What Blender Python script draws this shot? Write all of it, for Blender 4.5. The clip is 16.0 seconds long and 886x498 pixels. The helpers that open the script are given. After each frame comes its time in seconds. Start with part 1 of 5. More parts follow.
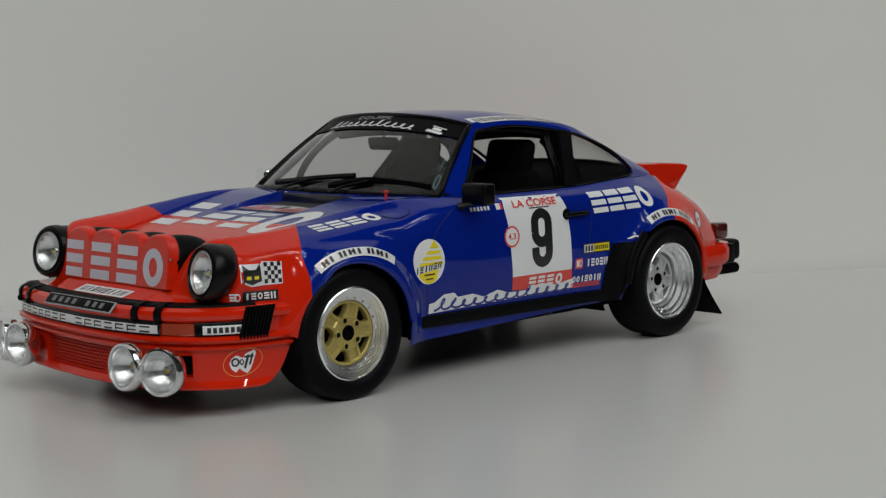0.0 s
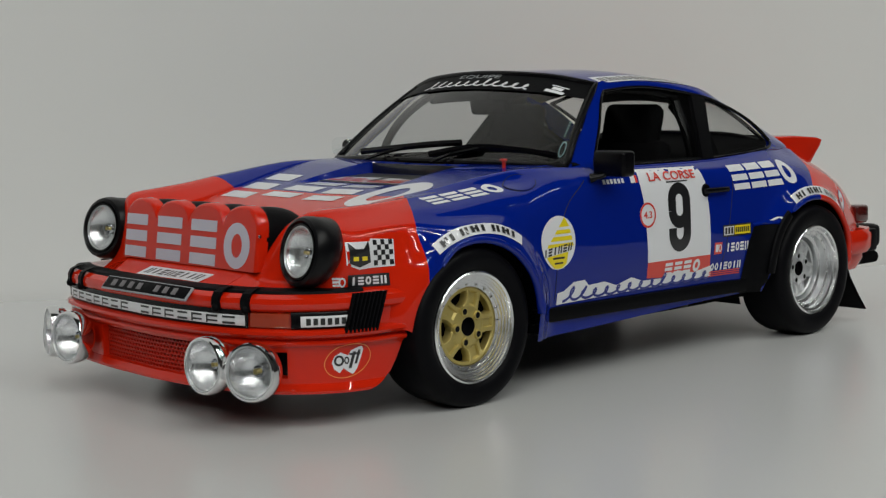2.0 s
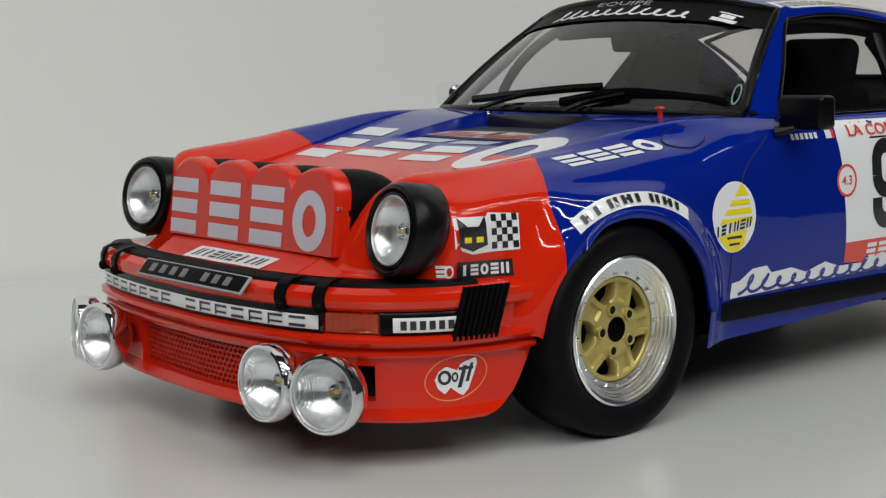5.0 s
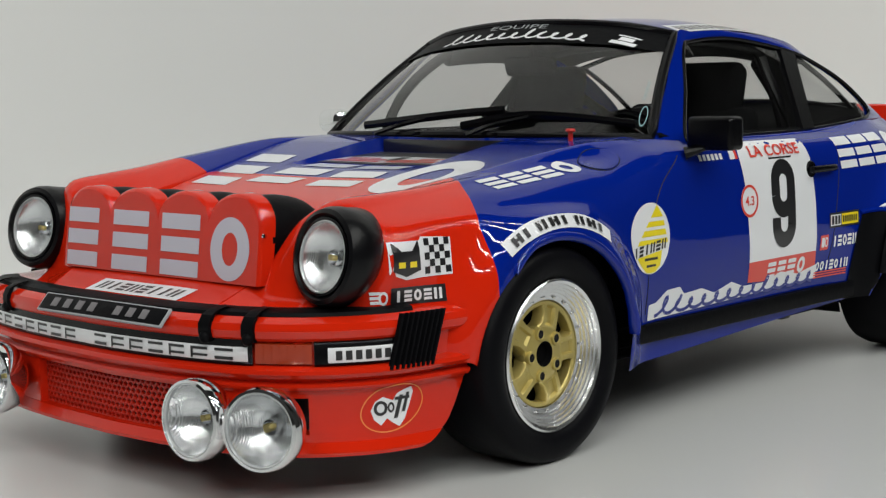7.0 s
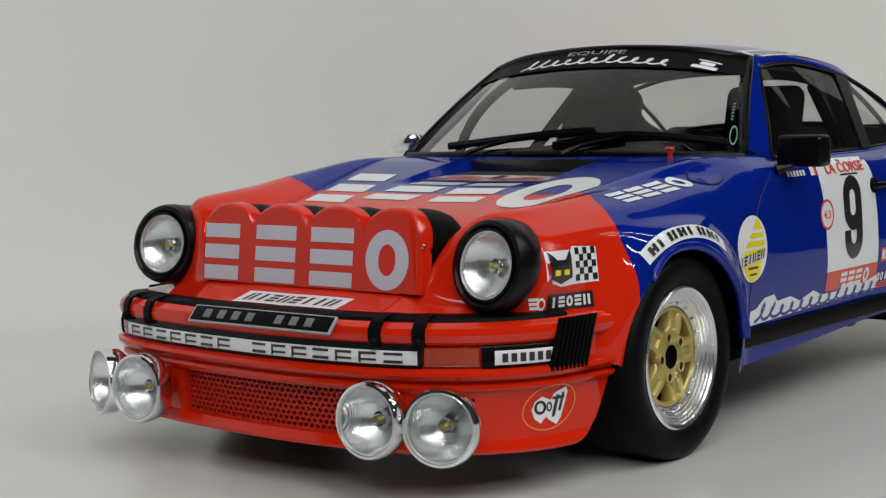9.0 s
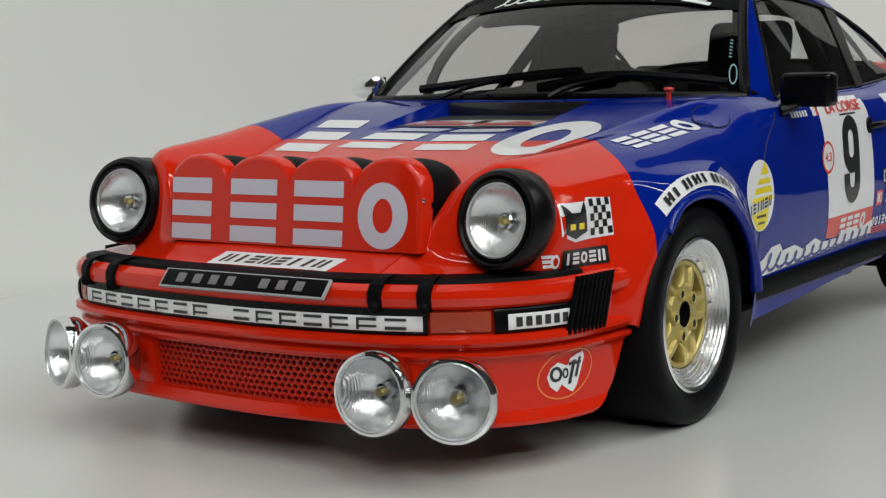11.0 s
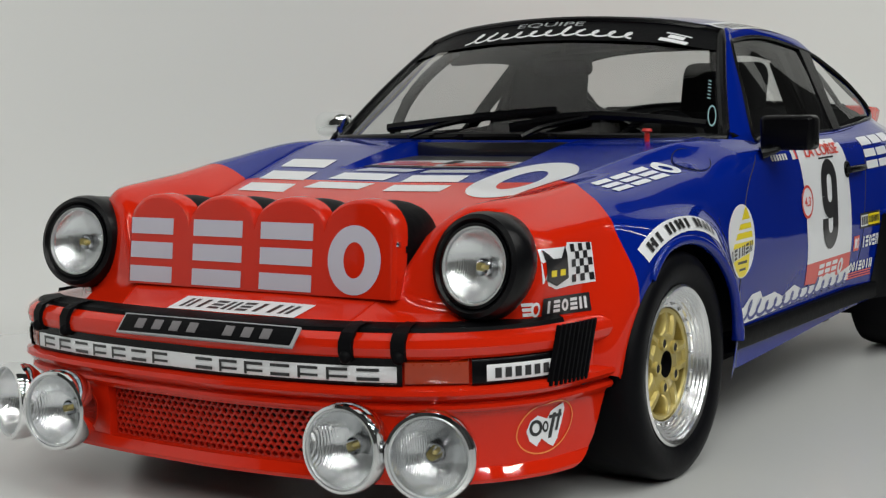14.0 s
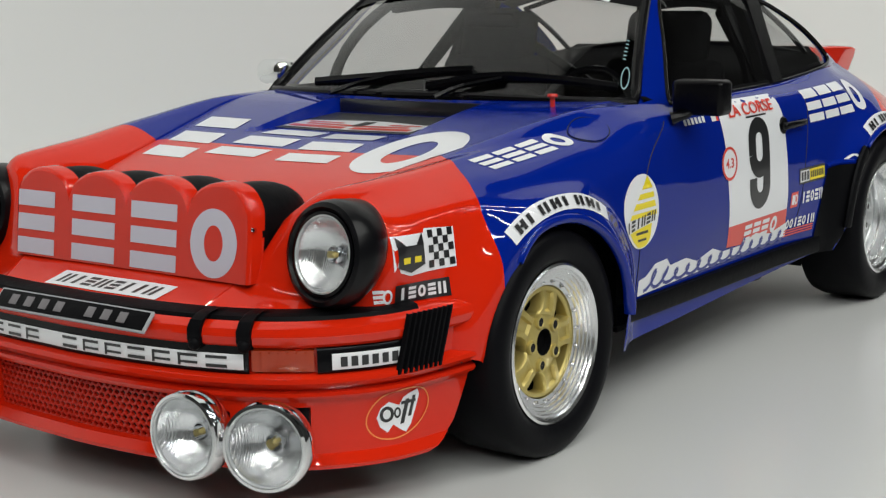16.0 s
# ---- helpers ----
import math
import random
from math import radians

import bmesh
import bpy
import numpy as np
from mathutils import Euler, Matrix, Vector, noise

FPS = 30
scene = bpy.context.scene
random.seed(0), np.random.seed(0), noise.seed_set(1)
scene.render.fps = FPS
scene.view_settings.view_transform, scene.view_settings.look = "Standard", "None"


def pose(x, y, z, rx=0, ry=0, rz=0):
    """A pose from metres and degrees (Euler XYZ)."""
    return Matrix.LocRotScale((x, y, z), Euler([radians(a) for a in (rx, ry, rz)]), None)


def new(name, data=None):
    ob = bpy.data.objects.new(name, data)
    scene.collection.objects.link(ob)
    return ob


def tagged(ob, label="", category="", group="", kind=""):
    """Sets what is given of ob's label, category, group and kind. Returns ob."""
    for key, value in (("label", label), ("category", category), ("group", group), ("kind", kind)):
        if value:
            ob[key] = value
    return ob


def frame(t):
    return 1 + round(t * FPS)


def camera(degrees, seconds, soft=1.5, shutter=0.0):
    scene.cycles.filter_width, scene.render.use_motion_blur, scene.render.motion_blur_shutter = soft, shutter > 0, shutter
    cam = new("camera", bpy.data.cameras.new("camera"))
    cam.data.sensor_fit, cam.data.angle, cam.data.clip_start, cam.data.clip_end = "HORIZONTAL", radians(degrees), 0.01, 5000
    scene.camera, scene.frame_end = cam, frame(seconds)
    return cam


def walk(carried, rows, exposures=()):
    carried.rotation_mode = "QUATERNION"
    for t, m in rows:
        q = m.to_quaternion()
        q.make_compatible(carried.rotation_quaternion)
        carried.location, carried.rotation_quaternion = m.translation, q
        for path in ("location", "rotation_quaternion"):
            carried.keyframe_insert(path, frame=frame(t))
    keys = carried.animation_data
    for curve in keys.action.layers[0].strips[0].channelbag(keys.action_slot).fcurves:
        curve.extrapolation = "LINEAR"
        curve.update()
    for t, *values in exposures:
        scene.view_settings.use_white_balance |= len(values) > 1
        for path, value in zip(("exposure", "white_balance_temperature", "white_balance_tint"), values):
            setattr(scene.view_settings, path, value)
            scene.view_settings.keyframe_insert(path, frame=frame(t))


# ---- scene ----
S = 1 / 18  # the car is an 18th-scale model; its plan below is in metres of the full-size car


def eye(t, x, y, z, rx, ry, rz):
    return t, pose(x * S, y * S, z * S, rx, ry, rz)


cam = camera(33.009, 16.0, soft=1.3)
PATH = [
    eye(0.0, 4.3719, 5.9341, 1.4008, 83.835, 1.087, 135.553),
    eye(0.5, 4.3928, 5.6225, 1.3012, 84.132, 1.358, 134.843),
    eye(1.0, 4.3468, 5.3358, 1.2663, 84.005, 1.151, 134.989),
    eye(1.5, 4.1907, 5.0336, 1.2574, 83.774, 0.686, 135.158),
    eye(2.0, 3.9844, 4.7515, 1.1976, 83.870, 0.674, 135.385),
    eye(2.5, 3.8088, 4.5956, 1.1738, 83.710, 0.607, 136.053),
    eye(3.0, 3.6565, 4.3989, 1.1347, 83.455, 0.619, 137.036),
    eye(3.5, 3.4886, 4.2093, 1.1339, 82.843, 0.568, 137.950),
    eye(4.0, 3.2623, 3.9972, 1.1312, 82.569, 0.803, 139.154),
    eye(4.2, 3.1940, 3.9154, 1.1161, 82.454, 0.885, 139.496),
    eye(6.3, 3.0403, 3.4595, 1.0724, 81.661, 1.398, 137.364),
    eye(6.5, 3.0919, 3.4229, 1.0576, 81.863, 1.345, 136.001),
    eye(7.0, 3.2393, 3.3664, 1.0567, 83.668, 1.132, 131.756),
    eye(7.5, 3.4751, 3.2685, 1.0342, 85.055, 0.986, 130.665),
    eye(8.0, 3.6447, 3.1805, 1.0212, 85.375, 0.974, 129.695),
    eye(8.5, 3.7509, 3.1061, 1.0266, 85.308, 1.037, 128.561),
    eye(9.0, 3.8636, 3.0109, 1.0392, 84.775, 1.301, 127.963),
    eye(9.2, 3.8940, 2.9674, 1.0398, 84.418, 1.423, 127.316),
    eye(11.5, 3.6522, 2.4909, 1.0405, 82.257, 1.931, 123.862),
    eye(12.0, 3.6080, 2.4357, 1.0455, 82.294, 1.877, 123.503),
    eye(12.5, 3.5992, 2.4330, 1.0424, 83.417, 1.626, 123.080),
    eye(13.0, 3.6092, 2.4314, 1.0361, 83.768, 1.495, 122.613),
    eye(13.5, 3.6075, 2.4343, 1.0389, 83.890, 1.375, 122.384),
    eye(14.0, 3.6055, 2.4325, 1.0367, 83.918, 1.236, 122.299),
    eye(14.5, 3.5951, 2.4818, 1.0320, 83.880, 1.056, 122.460),
    eye(15.0, 3.5230, 2.6081, 1.0329, 83.626, 0.995, 123.607),
    eye(15.5, 3.3983, 2.6985, 1.0608, 83.033, 0.943, 124.309),
    eye(16.0, 3.2474, 2.8847, 1.2677, 79.497, 1.236, 125.950),
]
EXPOSURES = [(0.0, -0.52), (1.0, -0.46), (1.5, -0.44), (3.5, -0.22), (7.0, 0.03), (8.0, -0.08), (9.0, -0.11), (11.5, 0.02), (14.0, 0.0), (16.0, 0.14)]
walk(cam, PATH, EXPOSURES)

# ---- world and light ----
world = bpy.data.worlds.new("room_air")
scene.world = world
world.use_nodes = True
world.node_tree.nodes["Background"].inputs[0].default_value = (0.8, 0.82, 0.85, 1)
world.node_tree.nodes["Background"].inputs[1].default_value = 0.02


def ceiling_lamp(x, y, z, w, d, power, turn=0.0):
    lamp = bpy.data.lights.new("ceiling_panel", "AREA")
    lamp.shape, lamp.size, lamp.size_y, lamp.energy = "RECTANGLE", w, d, power
    lamp.color = (0.985, 1.0, 0.95)
    ob = new("ceiling_panel", lamp)
    ob.matrix_world = pose(x, y, z, 0, 0, turn)
    return ob


# rows of slim ceiling tubes, hung parallel to the wall behind the table
for off, power in ((0.5, 2.9), (0.9, 3.6), (1.35, 4.4), (1.85, 6.2), (2.6, 9.7)):
    runs = [(-1.2, 1.38 - 0.35 * max(0, off - 0.9)), (0.0, 1.0), (1.2, 0.52 + 0.75 * max(0, off - 0.9))]
    for run, share in ([(-2.07, 0.6)] if off < 1.0 else []) + runs:
        ceiling_lamp(0.522 * off + 0.853 * run, 0.853 * off - 0.522 * run, 1.68, 0.85, 0.035, power * share, -31.5)


# ---- materials ----
def mat(name, colour, rough=0.5, metal=0.0, coat=0.0, bump=0.0, bump_scale=200.0, vary=0.0, spec=0.5, patchy=0.06):
    m = bpy.data.materials.new(name)
    m.use_nodes = True
    nt = m.node_tree
    b = nt.nodes["Principled BSDF"]
    b.inputs["Base Color"].default_value = (*colour, 1)
    b.inputs["Roughness"].default_value = rough
    b.inputs["Metallic"].default_value = metal
    b.inputs["Coat Weight"].default_value = coat
    b.inputs["Coat Roughness"].default_value = 0.02
    b.inputs["Coat IOR"].default_value = 1.5
    b.inputs["Specular IOR Level"].default_value = spec
    if bump or vary:
        tc = nt.nodes.new("ShaderNodeTexCoord")
        n = nt.nodes.new("ShaderNodeTexNoise")
        n.inputs["Scale"].default_value = bump_scale
        n.inputs["Detail"].default_value = 4
        nt.links.new(tc.outputs["Object"], n.inputs["Vector"])
        if bump:
            bp = nt.nodes.new("ShaderNodeBump")
            bp.inputs["Strength"].default_value = bump
            bp.inputs["Distance"].default_value = 0.0003
            nt.links.new(n.outputs["Fac"], bp.inputs["Height"])
            nt.links.new(bp.outputs[0], b.inputs["Normal"])
        if vary:
            n2 = nt.nodes.new("ShaderNodeTexNoise")
            n2.inputs["Scale"].default_value = bump_scale * 0.08
            n2.inputs["Detail"].default_value = 3
            nt.links.new(tc.outputs["Object"], n2.inputs["Vector"])
            mr = nt.nodes.new("ShaderNodeMapRange")
            mr.inputs["To Min"].default_value, mr.inputs["To Max"].default_value = 1 - vary, 1 + vary
            nt.links.new(n2.outputs["Fac"], mr.inputs["Value"])
            mx = nt.nodes.new("ShaderNodeVectorMath")
            mx.operation = "SCALE"
            mx.inputs[0].default_value = colour
            nt.links.new(mr.outputs[0], mx.inputs["Scale"])
            nt.links.new(mx.outputs[0], b.inputs["Base Color"])
            mr2 = nt.nodes.new("ShaderNodeMapRange")
            mr2.inputs["To Min"].default_value, mr2.inputs["To Max"].default_value = max(0, rough - patchy), min(1, rough + patchy)
            nt.links.new(n.outputs["Fac"], mr2.inputs["Value"])
            nt.links.new(mr2.outputs[0], b.inputs["Roughness"])
    return m


RED_RGB, BLUE_RGB = (0.62, 0.019, 0.004), (0.001, 0.014, 0.228)


def livery(name, build, lacquer=0.03):
    """Car paint whose colour follows the painted scheme: build(nodes, links, x, y, z) gives the socket that is 1 where it is red."""
    m = bpy.data.materials.new(name)
    m.use_nodes = True
    nt = m.node_tree
    b = nt.nodes["Principled BSDF"]
    tc = nt.nodes.new("ShaderNodeTexCoord")
    sep = nt.nodes.new("ShaderNodeSeparateXYZ")
    nt.links.new(tc.outputs["Object"], sep.inputs[0])

    def calc(op, a, c=None):
        n = nt.nodes.new("ShaderNodeMath")
        n.operation = op
        for i, v in enumerate((a, c)):
            if v is None:
                continue
            if isinstance(v, (int, float)):
                n.inputs[i].default_value = v
            else:
                nt.links.new(v, n.inputs[i])
        return n.outputs[0]

    x, y, z = (calc("MULTIPLY", sep.outputs[i], 1 / S) for i in range(3))
    red = build(calc, x, y, z)
    mix = nt.nodes.new("ShaderNodeMix")
    mix.data_type = "RGBA"
    mix.inputs["A"].default_value = (*BLUE_RGB, 1)
    mix.inputs["B"].default_value = (*RED_RGB, 1)
    nt.links.new(red, mix.inputs["Factor"])
    nt.links.new(mix.outputs["Result"], b.inputs["Base Color"])
    b.inputs["Roughness"].default_value = lacquer
    b.inputs["IOR"].default_value = 1.45
    # faint orange peel of the lacquer
    n = nt.nodes.new("ShaderNodeTexNoise")
    n.inputs["Scale"].default_value = 300
    n.inputs["Detail"].default_value = 3
    nt.links.new(tc.outputs["Object"], n.inputs["Vector"])
    bp = nt.nodes.new("ShaderNodeBump")
    bp.inputs["Strength"].default_value, bp.inputs["Distance"].default_value = 0.15, 0.0001
    nt.links.new(n.outputs["Fac"], bp.inputs["Height"])
    nt.links.new(bp.outputs[0], b.inputs["Normal"])
    return m


def scheme(calc, x, y, z):
    ay = calc("ABSOLUTE", y)
    # red before a line that bends forward over the wings, and behind a line that slants across the tail
    lim = calc("ADD", 0.035, calc("MULTIPLY", calc("MINIMUM", calc("MAXIMUM", calc("SUBTRACT", ay, 0.5), 0.0), 0.3), 0.65))
    side = calc("GREATER_THAN", x, lim)
    over = calc("SUBTRACT", z, 0.71)
    tail = calc("ADD", -2.29, calc("ADD", calc("MULTIPLY", calc("MAXIMUM", over, 0.0), -1.2), calc("MULTIPLY", calc("MINIMUM", over, 0.0), 0.25)))
    back = calc("LESS_THAN", x, tail)
    return calc("MAXIMUM", side, back)


PAINT = livery("car_paint", scheme)
LIDPAINT = livery("bonnet_paint", scheme, 0.17)
RED = mat("red_paint", RED_RGB, 0.03)
BLUE = mat("blue_paint", BLUE_RGB, 0.03)
BLACK = mat("black_plastic", (0.0035, 0.0036, 0.0045), 0.45, bump=0.15, bump_scale=900, vary=0.15, spec=0.06)
SATIN = mat("black_satin", (0.002, 0.002, 0.0028), 0.25, spec=0.18)
RUBBER = mat("tyre_rubber", (0.0038, 0.0038, 0.005), 0.42, bump=0.1, bump_scale=600, vary=0.2, spec=0.07)
CHROME = mat("chrome", (0.85, 0.86, 0.87), 0.06, 1.0)
SILVERPAINT = mat("silver_spokes", (0.62, 0.63, 0.64), 0.35, 0.6, vary=0.04)
ALLOY = mat("polished_alloy", (0.84, 0.85, 0.86), 0.24, 1.0, bump=0.05, bump_scale=300)
GOLD = mat("gold_spokes", (0.52, 0.42, 0.14), 0.34, 0.55, vary=0.05)
WHITE = mat("white_decal", (0.78, 0.79, 0.82), 0.3, coat=0.5)
INK = mat("black_decal", (0.012, 0.012, 0.014), 0.3, coat=0.5)
REDDECAL = mat("red_decal", (0.70, 0.05, 0.03), 0.3, coat=0.5)
YELLOW = mat("yellow_decal", (0.85, 0.68, 0.01), 0.3, coat=0.5)
OUTLET = mat("outlet_grey", (0.022, 0.022, 0.025), 0.4)
PLATEGREY = mat("plate_lettering", (0.16, 0.15, 0.16), 0.4)
GREY = mat("grey_decal", (0.33, 0.34, 0.36), 0.4)
TRIM = mat("dark_interior", (0.004, 0.004, 0.0045), 0.85, spec=0.04)
LINING = mat("grey_lining", (0.012, 0.012, 0.013), 0.85, spec=0.1)
AMBER = mat("amber_lens", (0.38, 0.035, 0.004), 0.08, coat=0.8, spec=0.3)
TABLE = mat("white_table", (0.575, 0.58, 0.58), 0.25, bump_scale=120, vary=0.02, patchy=0.0)
BEZEL = mat("black_bezel", (0.003, 0.003, 0.004), 0.3, bump=0.1, bump_scale=900, spec=0.2)
ROOM = mat("room_wall", (0.03, 0.03, 0.03), 0.8, bump=0.05, bump_scale=60, vary=0.08)
CEIL = mat("ceiling_paint", (0.06, 0.06, 0.06), 0.8, bump=0.05, bump_scale=60, vary=0.03)
WALLP = mat("white_wall", (0.76, 0.76, 0.75), 0.75, bump=0.05, bump_scale=160, vary=0.02)


def glass(name, tint, faces=1.0, rough=0.0):
    """A clear pane: what it lets through, and the mirror image that its faces throw back."""
    m = bpy.data.materials.new(name)
    m.use_nodes = True
    nt = m.node_tree
    nt.nodes.remove(nt.nodes["Principled BSDF"])
    tr, gl, mx, lw, pw, mu = (nt.nodes.new(k) for k in ("ShaderNodeBsdfTransparent", "ShaderNodeBsdfGlossy", "ShaderNodeMixShader", "ShaderNodeLayerWeight", "ShaderNodeMath", "ShaderNodeMath"))
    tr.inputs[0].default_value = (*tint, 1)
    gl.inputs["Roughness"].default_value = rough
    lw.inputs[0].default_value = 0.5
    pw.operation, pw.inputs[1].default_value = "POWER", 5.0
    mu.operation, mu.use_clamp = "MULTIPLY_ADD", True
    mu.inputs[1].default_value, mu.inputs[2].default_value = 0.96 * faces, 0.04 * faces
    nt.links.new(lw.outputs["Facing"], pw.inputs[0])
    nt.links.new(pw.outputs[0], mu.inputs[0])
    nt.links.new(mu.outputs[0], mx.inputs[0])
    nt.links.new(tr.outputs[0], mx.inputs[1])
    nt.links.new(gl.outputs[0], mx.inputs[2])
    nt.links.new(mx.outputs[0], nt.nodes["Material Output"].inputs[0])
    return m


GLASS = glass("window_glass", (0.84, 0.85, 0.845), 0.9)
SCREEN = glass("windscreen_glass", (0.86, 0.87, 0.865), 1.8)
LENS = glass("lamp_glass", (0.95, 0.96, 0.97), 1.2)


def reflector(name, colour, rough):
    """Silvered lamp bowl behind fluted glass: fine upright flutes broken into rows of small prisms."""
    m = mat(name, colour, rough, 0.95)
    nt = m.node_tree
    tc, wv, row, vo, ad, ad2, bp = (nt.nodes.new(k) for k in ("ShaderNodeTexCoord", "ShaderNodeTexWave", "ShaderNodeTexWave", "ShaderNodeTexVoronoi", "ShaderNodeMath", "ShaderNodeMath", "ShaderNodeBump"))
    wv.bands_direction, row.bands_direction = "X", "Z"
    wv.inputs["Scale"].default_value, row.inputs["Scale"].default_value = 1150, 150
    wv.inputs["Distortion"].default_value = 0.1
    row.inputs["Distortion"].default_value = 1.5
    vo.inputs["Scale"].default_value = 1500
    ad.operation = ad2.operation = "MULTIPLY_ADD"
    ad.inputs[1].default_value, ad2.inputs[1].default_value = 0.55, 0.5
    bp.inputs["Strength"].default_value, bp.inputs["Distance"].default_value = 0.22, 0.0001
    for n in (wv, row, vo):
        nt.links.new(tc.outputs["Object"], n.inputs["Vector"])
    nt.links.new(row.outputs["Fac"], ad.inputs[0])
    nt.links.new(wv.outputs["Fac"], ad.inputs[2])
    nt.links.new(vo.outputs["Distance"], ad2.inputs[0])
    nt.links.new(ad.outputs[0], ad2.inputs[2])
    nt.links.new(ad2.outputs[0], bp.inputs["Height"])
    nt.links.new(bp.outputs[0], nt.nodes["Principled BSDF"].inputs["Normal"])
    return m


SILVER = reflector("lamp_reflector", (0.95, 0.96, 0.97), 0.17)
MESHRED = mat("red_mesh", (0.46, 0.016, 0.005), 0.45, coat=0.4, spec=0.2)
DARKRED = mat("dark_red_lens", (0.07, 0.006, 0.005), 0.2, coat=1.0)


# ---- mesh helpers ----
def blend(x, a, b):
    u = min(max((x - a) / (b - a), 0.0), 1.0)
    return u * u * (3 - 2 * u)


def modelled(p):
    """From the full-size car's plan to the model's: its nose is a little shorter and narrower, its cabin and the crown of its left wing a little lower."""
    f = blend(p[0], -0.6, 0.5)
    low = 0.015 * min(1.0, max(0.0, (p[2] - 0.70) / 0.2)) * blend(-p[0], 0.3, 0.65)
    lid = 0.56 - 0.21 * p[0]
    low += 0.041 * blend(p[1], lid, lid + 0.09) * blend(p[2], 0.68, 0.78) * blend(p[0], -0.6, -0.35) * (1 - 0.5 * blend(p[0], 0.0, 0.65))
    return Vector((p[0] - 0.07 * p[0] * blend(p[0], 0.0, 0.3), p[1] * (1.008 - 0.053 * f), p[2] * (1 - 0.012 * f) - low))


def part(name, bm, material, parent=None, label="", smooth=True, at=None, sharp=0.6, plan=True):
    """Links a bmesh, drawn in car metres, as one mesh object under a thing or part. plan: whether it is drawn on the car's plan, or in its own space."""
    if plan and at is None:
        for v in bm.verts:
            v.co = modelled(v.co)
    bmesh.ops.recalc_face_normals(bm, faces=bm.faces)
    for f in bm.faces:
        f.smooth = smooth
    for e in bm.edges:
        if len(e.link_faces) == 2 and e.calc_face_angle(0) > sharp:
            e.smooth = False
    bmesh.ops.scale(bm, vec=(S, S, S), verts=bm.verts)
    me = bpy.data.meshes.new(name)
    bm.to_mesh(me)
    bm.free()
    me.materials.append(material)
    ob = new(name, me)
    if at is not None:
        ob.matrix_basis = at
    if parent is not None:
        ob.parent = parent
    return tagged(ob, label) if label else ob


def curve(*pts):
    """A smooth function through (x, value) pairs."""
    p = sorted(pts)
    xs, ys = np.array([a for a, _ in p], float), np.array([b for _, b in p], float)
    d = np.diff(ys) / np.diff(xs)
    m = np.concatenate(([d[0]], np.where(d[:-1] * d[1:] > 0, 2 * d[:-1] * d[1:] / (d[:-1] + d[1:] + 1e-12), 0), [d[-1]]))

    def value(x):
        x = min(max(x, xs[0]), xs[-1])
        i = min(max(int(np.searchsorted(xs, x)) - 1, 0), len(xs) - 2)
        h = xs[i + 1] - xs[i]
        u = (x - xs[i]) / h
        return float((2 * u**3 - 3 * u**2 + 1) * ys[i] + (u**3 - 2 * u**2 + u) * h * m[i] + (-2 * u**3 + 3 * u**2) * ys[i + 1] + (u**3 - u**2) * h * m[i + 1])

    return value


def spline(points, n, closed=False):
    """n points, evenly spread along a Catmull-Rom curve through the given ones."""
    p = [Vector(a) for a in points]
    out, last = [], len(p) if closed else len(p) - 1
    for i in range(last):
        a = p[i - 1] if (i or closed) else p[0] * 2 - p[1]
        b, c = p[i], p[(i + 1) % len(p)]
        d = p[(i + 2) % len(p)] if (closed or i + 2 < len(p)) else c * 2 - b
        for k in range(16):
            u = k / 16
            out.append(0.5 * (2 * b + (c - a) * u + (2 * a - 5 * b + 4 * c - d) * u * u + (3 * b - a - 3 * c + d) * u**3))
    out.append(out[0].copy() if closed else p[-1])
    length = [0.0]
    for a, b in zip(out, out[1:]):
        length.append(length[-1] + (b - a).length)
    res, j = [], 0
    for k in range(n):
        want = length[-1] * k / (n if closed else n - 1)
        while j < len(out) - 2 and length[j + 1] < want:
            j += 1
        step = length[j + 1] - length[j]
        res.append(out[j].lerp(out[j + 1], min(1, (want - length[j]) / step) if step > 1e-9 else 0))
    return res


def grid(rows, bm=None, closed_u=False, closed_v=False):
    """Quads over rows of points."""
    bm = bm or bmesh.new()
    vs = [[bm.verts.new(p) for p in r] for r in rows]
    nu, nv = len(rows), len(rows[0])
    for i in range(nu if closed_u else nu - 1):
        for j in range(nv if closed_v else nv - 1):
            q = (vs[i][j], vs[(i + 1) % nu][j], vs[(i + 1) % nu][(j + 1) % nv], vs[i][(j + 1) % nv])
            try:
                bm.faces.new(q)
            except ValueError:
                pass
    return bm


def weld(bm, d=0.0005):
    bmesh.ops.remove_doubles(bm, verts=bm.verts, dist=d)
    return bm


def tube(points, r, bm=None, sides=10, closed=False, flat=1.0, caps=True):
    p = [Vector(a) for a in points]
    rows = []
    for i, c in enumerate(p):
        a = p[i - 1] if i or closed else c
        b = p[(i + 1) % len(p)] if (i + 1 < len(p) or closed) else c
        t = (b - a).normalized()
        up = Vector((0, 0, 1)) if abs(t.z) < 0.9 else Vector((1, 0, 0))
        s = t.cross(up).normalized()
        u = s.cross(t)
        rr = r[i] if isinstance(r, (list, tuple)) else r
        rows.append([c + (s * math.cos(k * 2 * math.pi / sides) + u * math.sin(k * 2 * math.pi / sides) * flat) * rr for k in range(sides)])
    bm = bm or bmesh.new()
    first = len(bm.verts)
    grid(rows, bm, closed_u=closed, closed_v=True)
    if caps and not closed:
        bm.verts.ensure_lookup_table()
        bm.faces.new([bm.verts[first + k] for k in range(sides)])
        bm.faces.new([bm.verts[first + (len(rows) - 1) * sides + k] for k in range(sides)])
    return bm


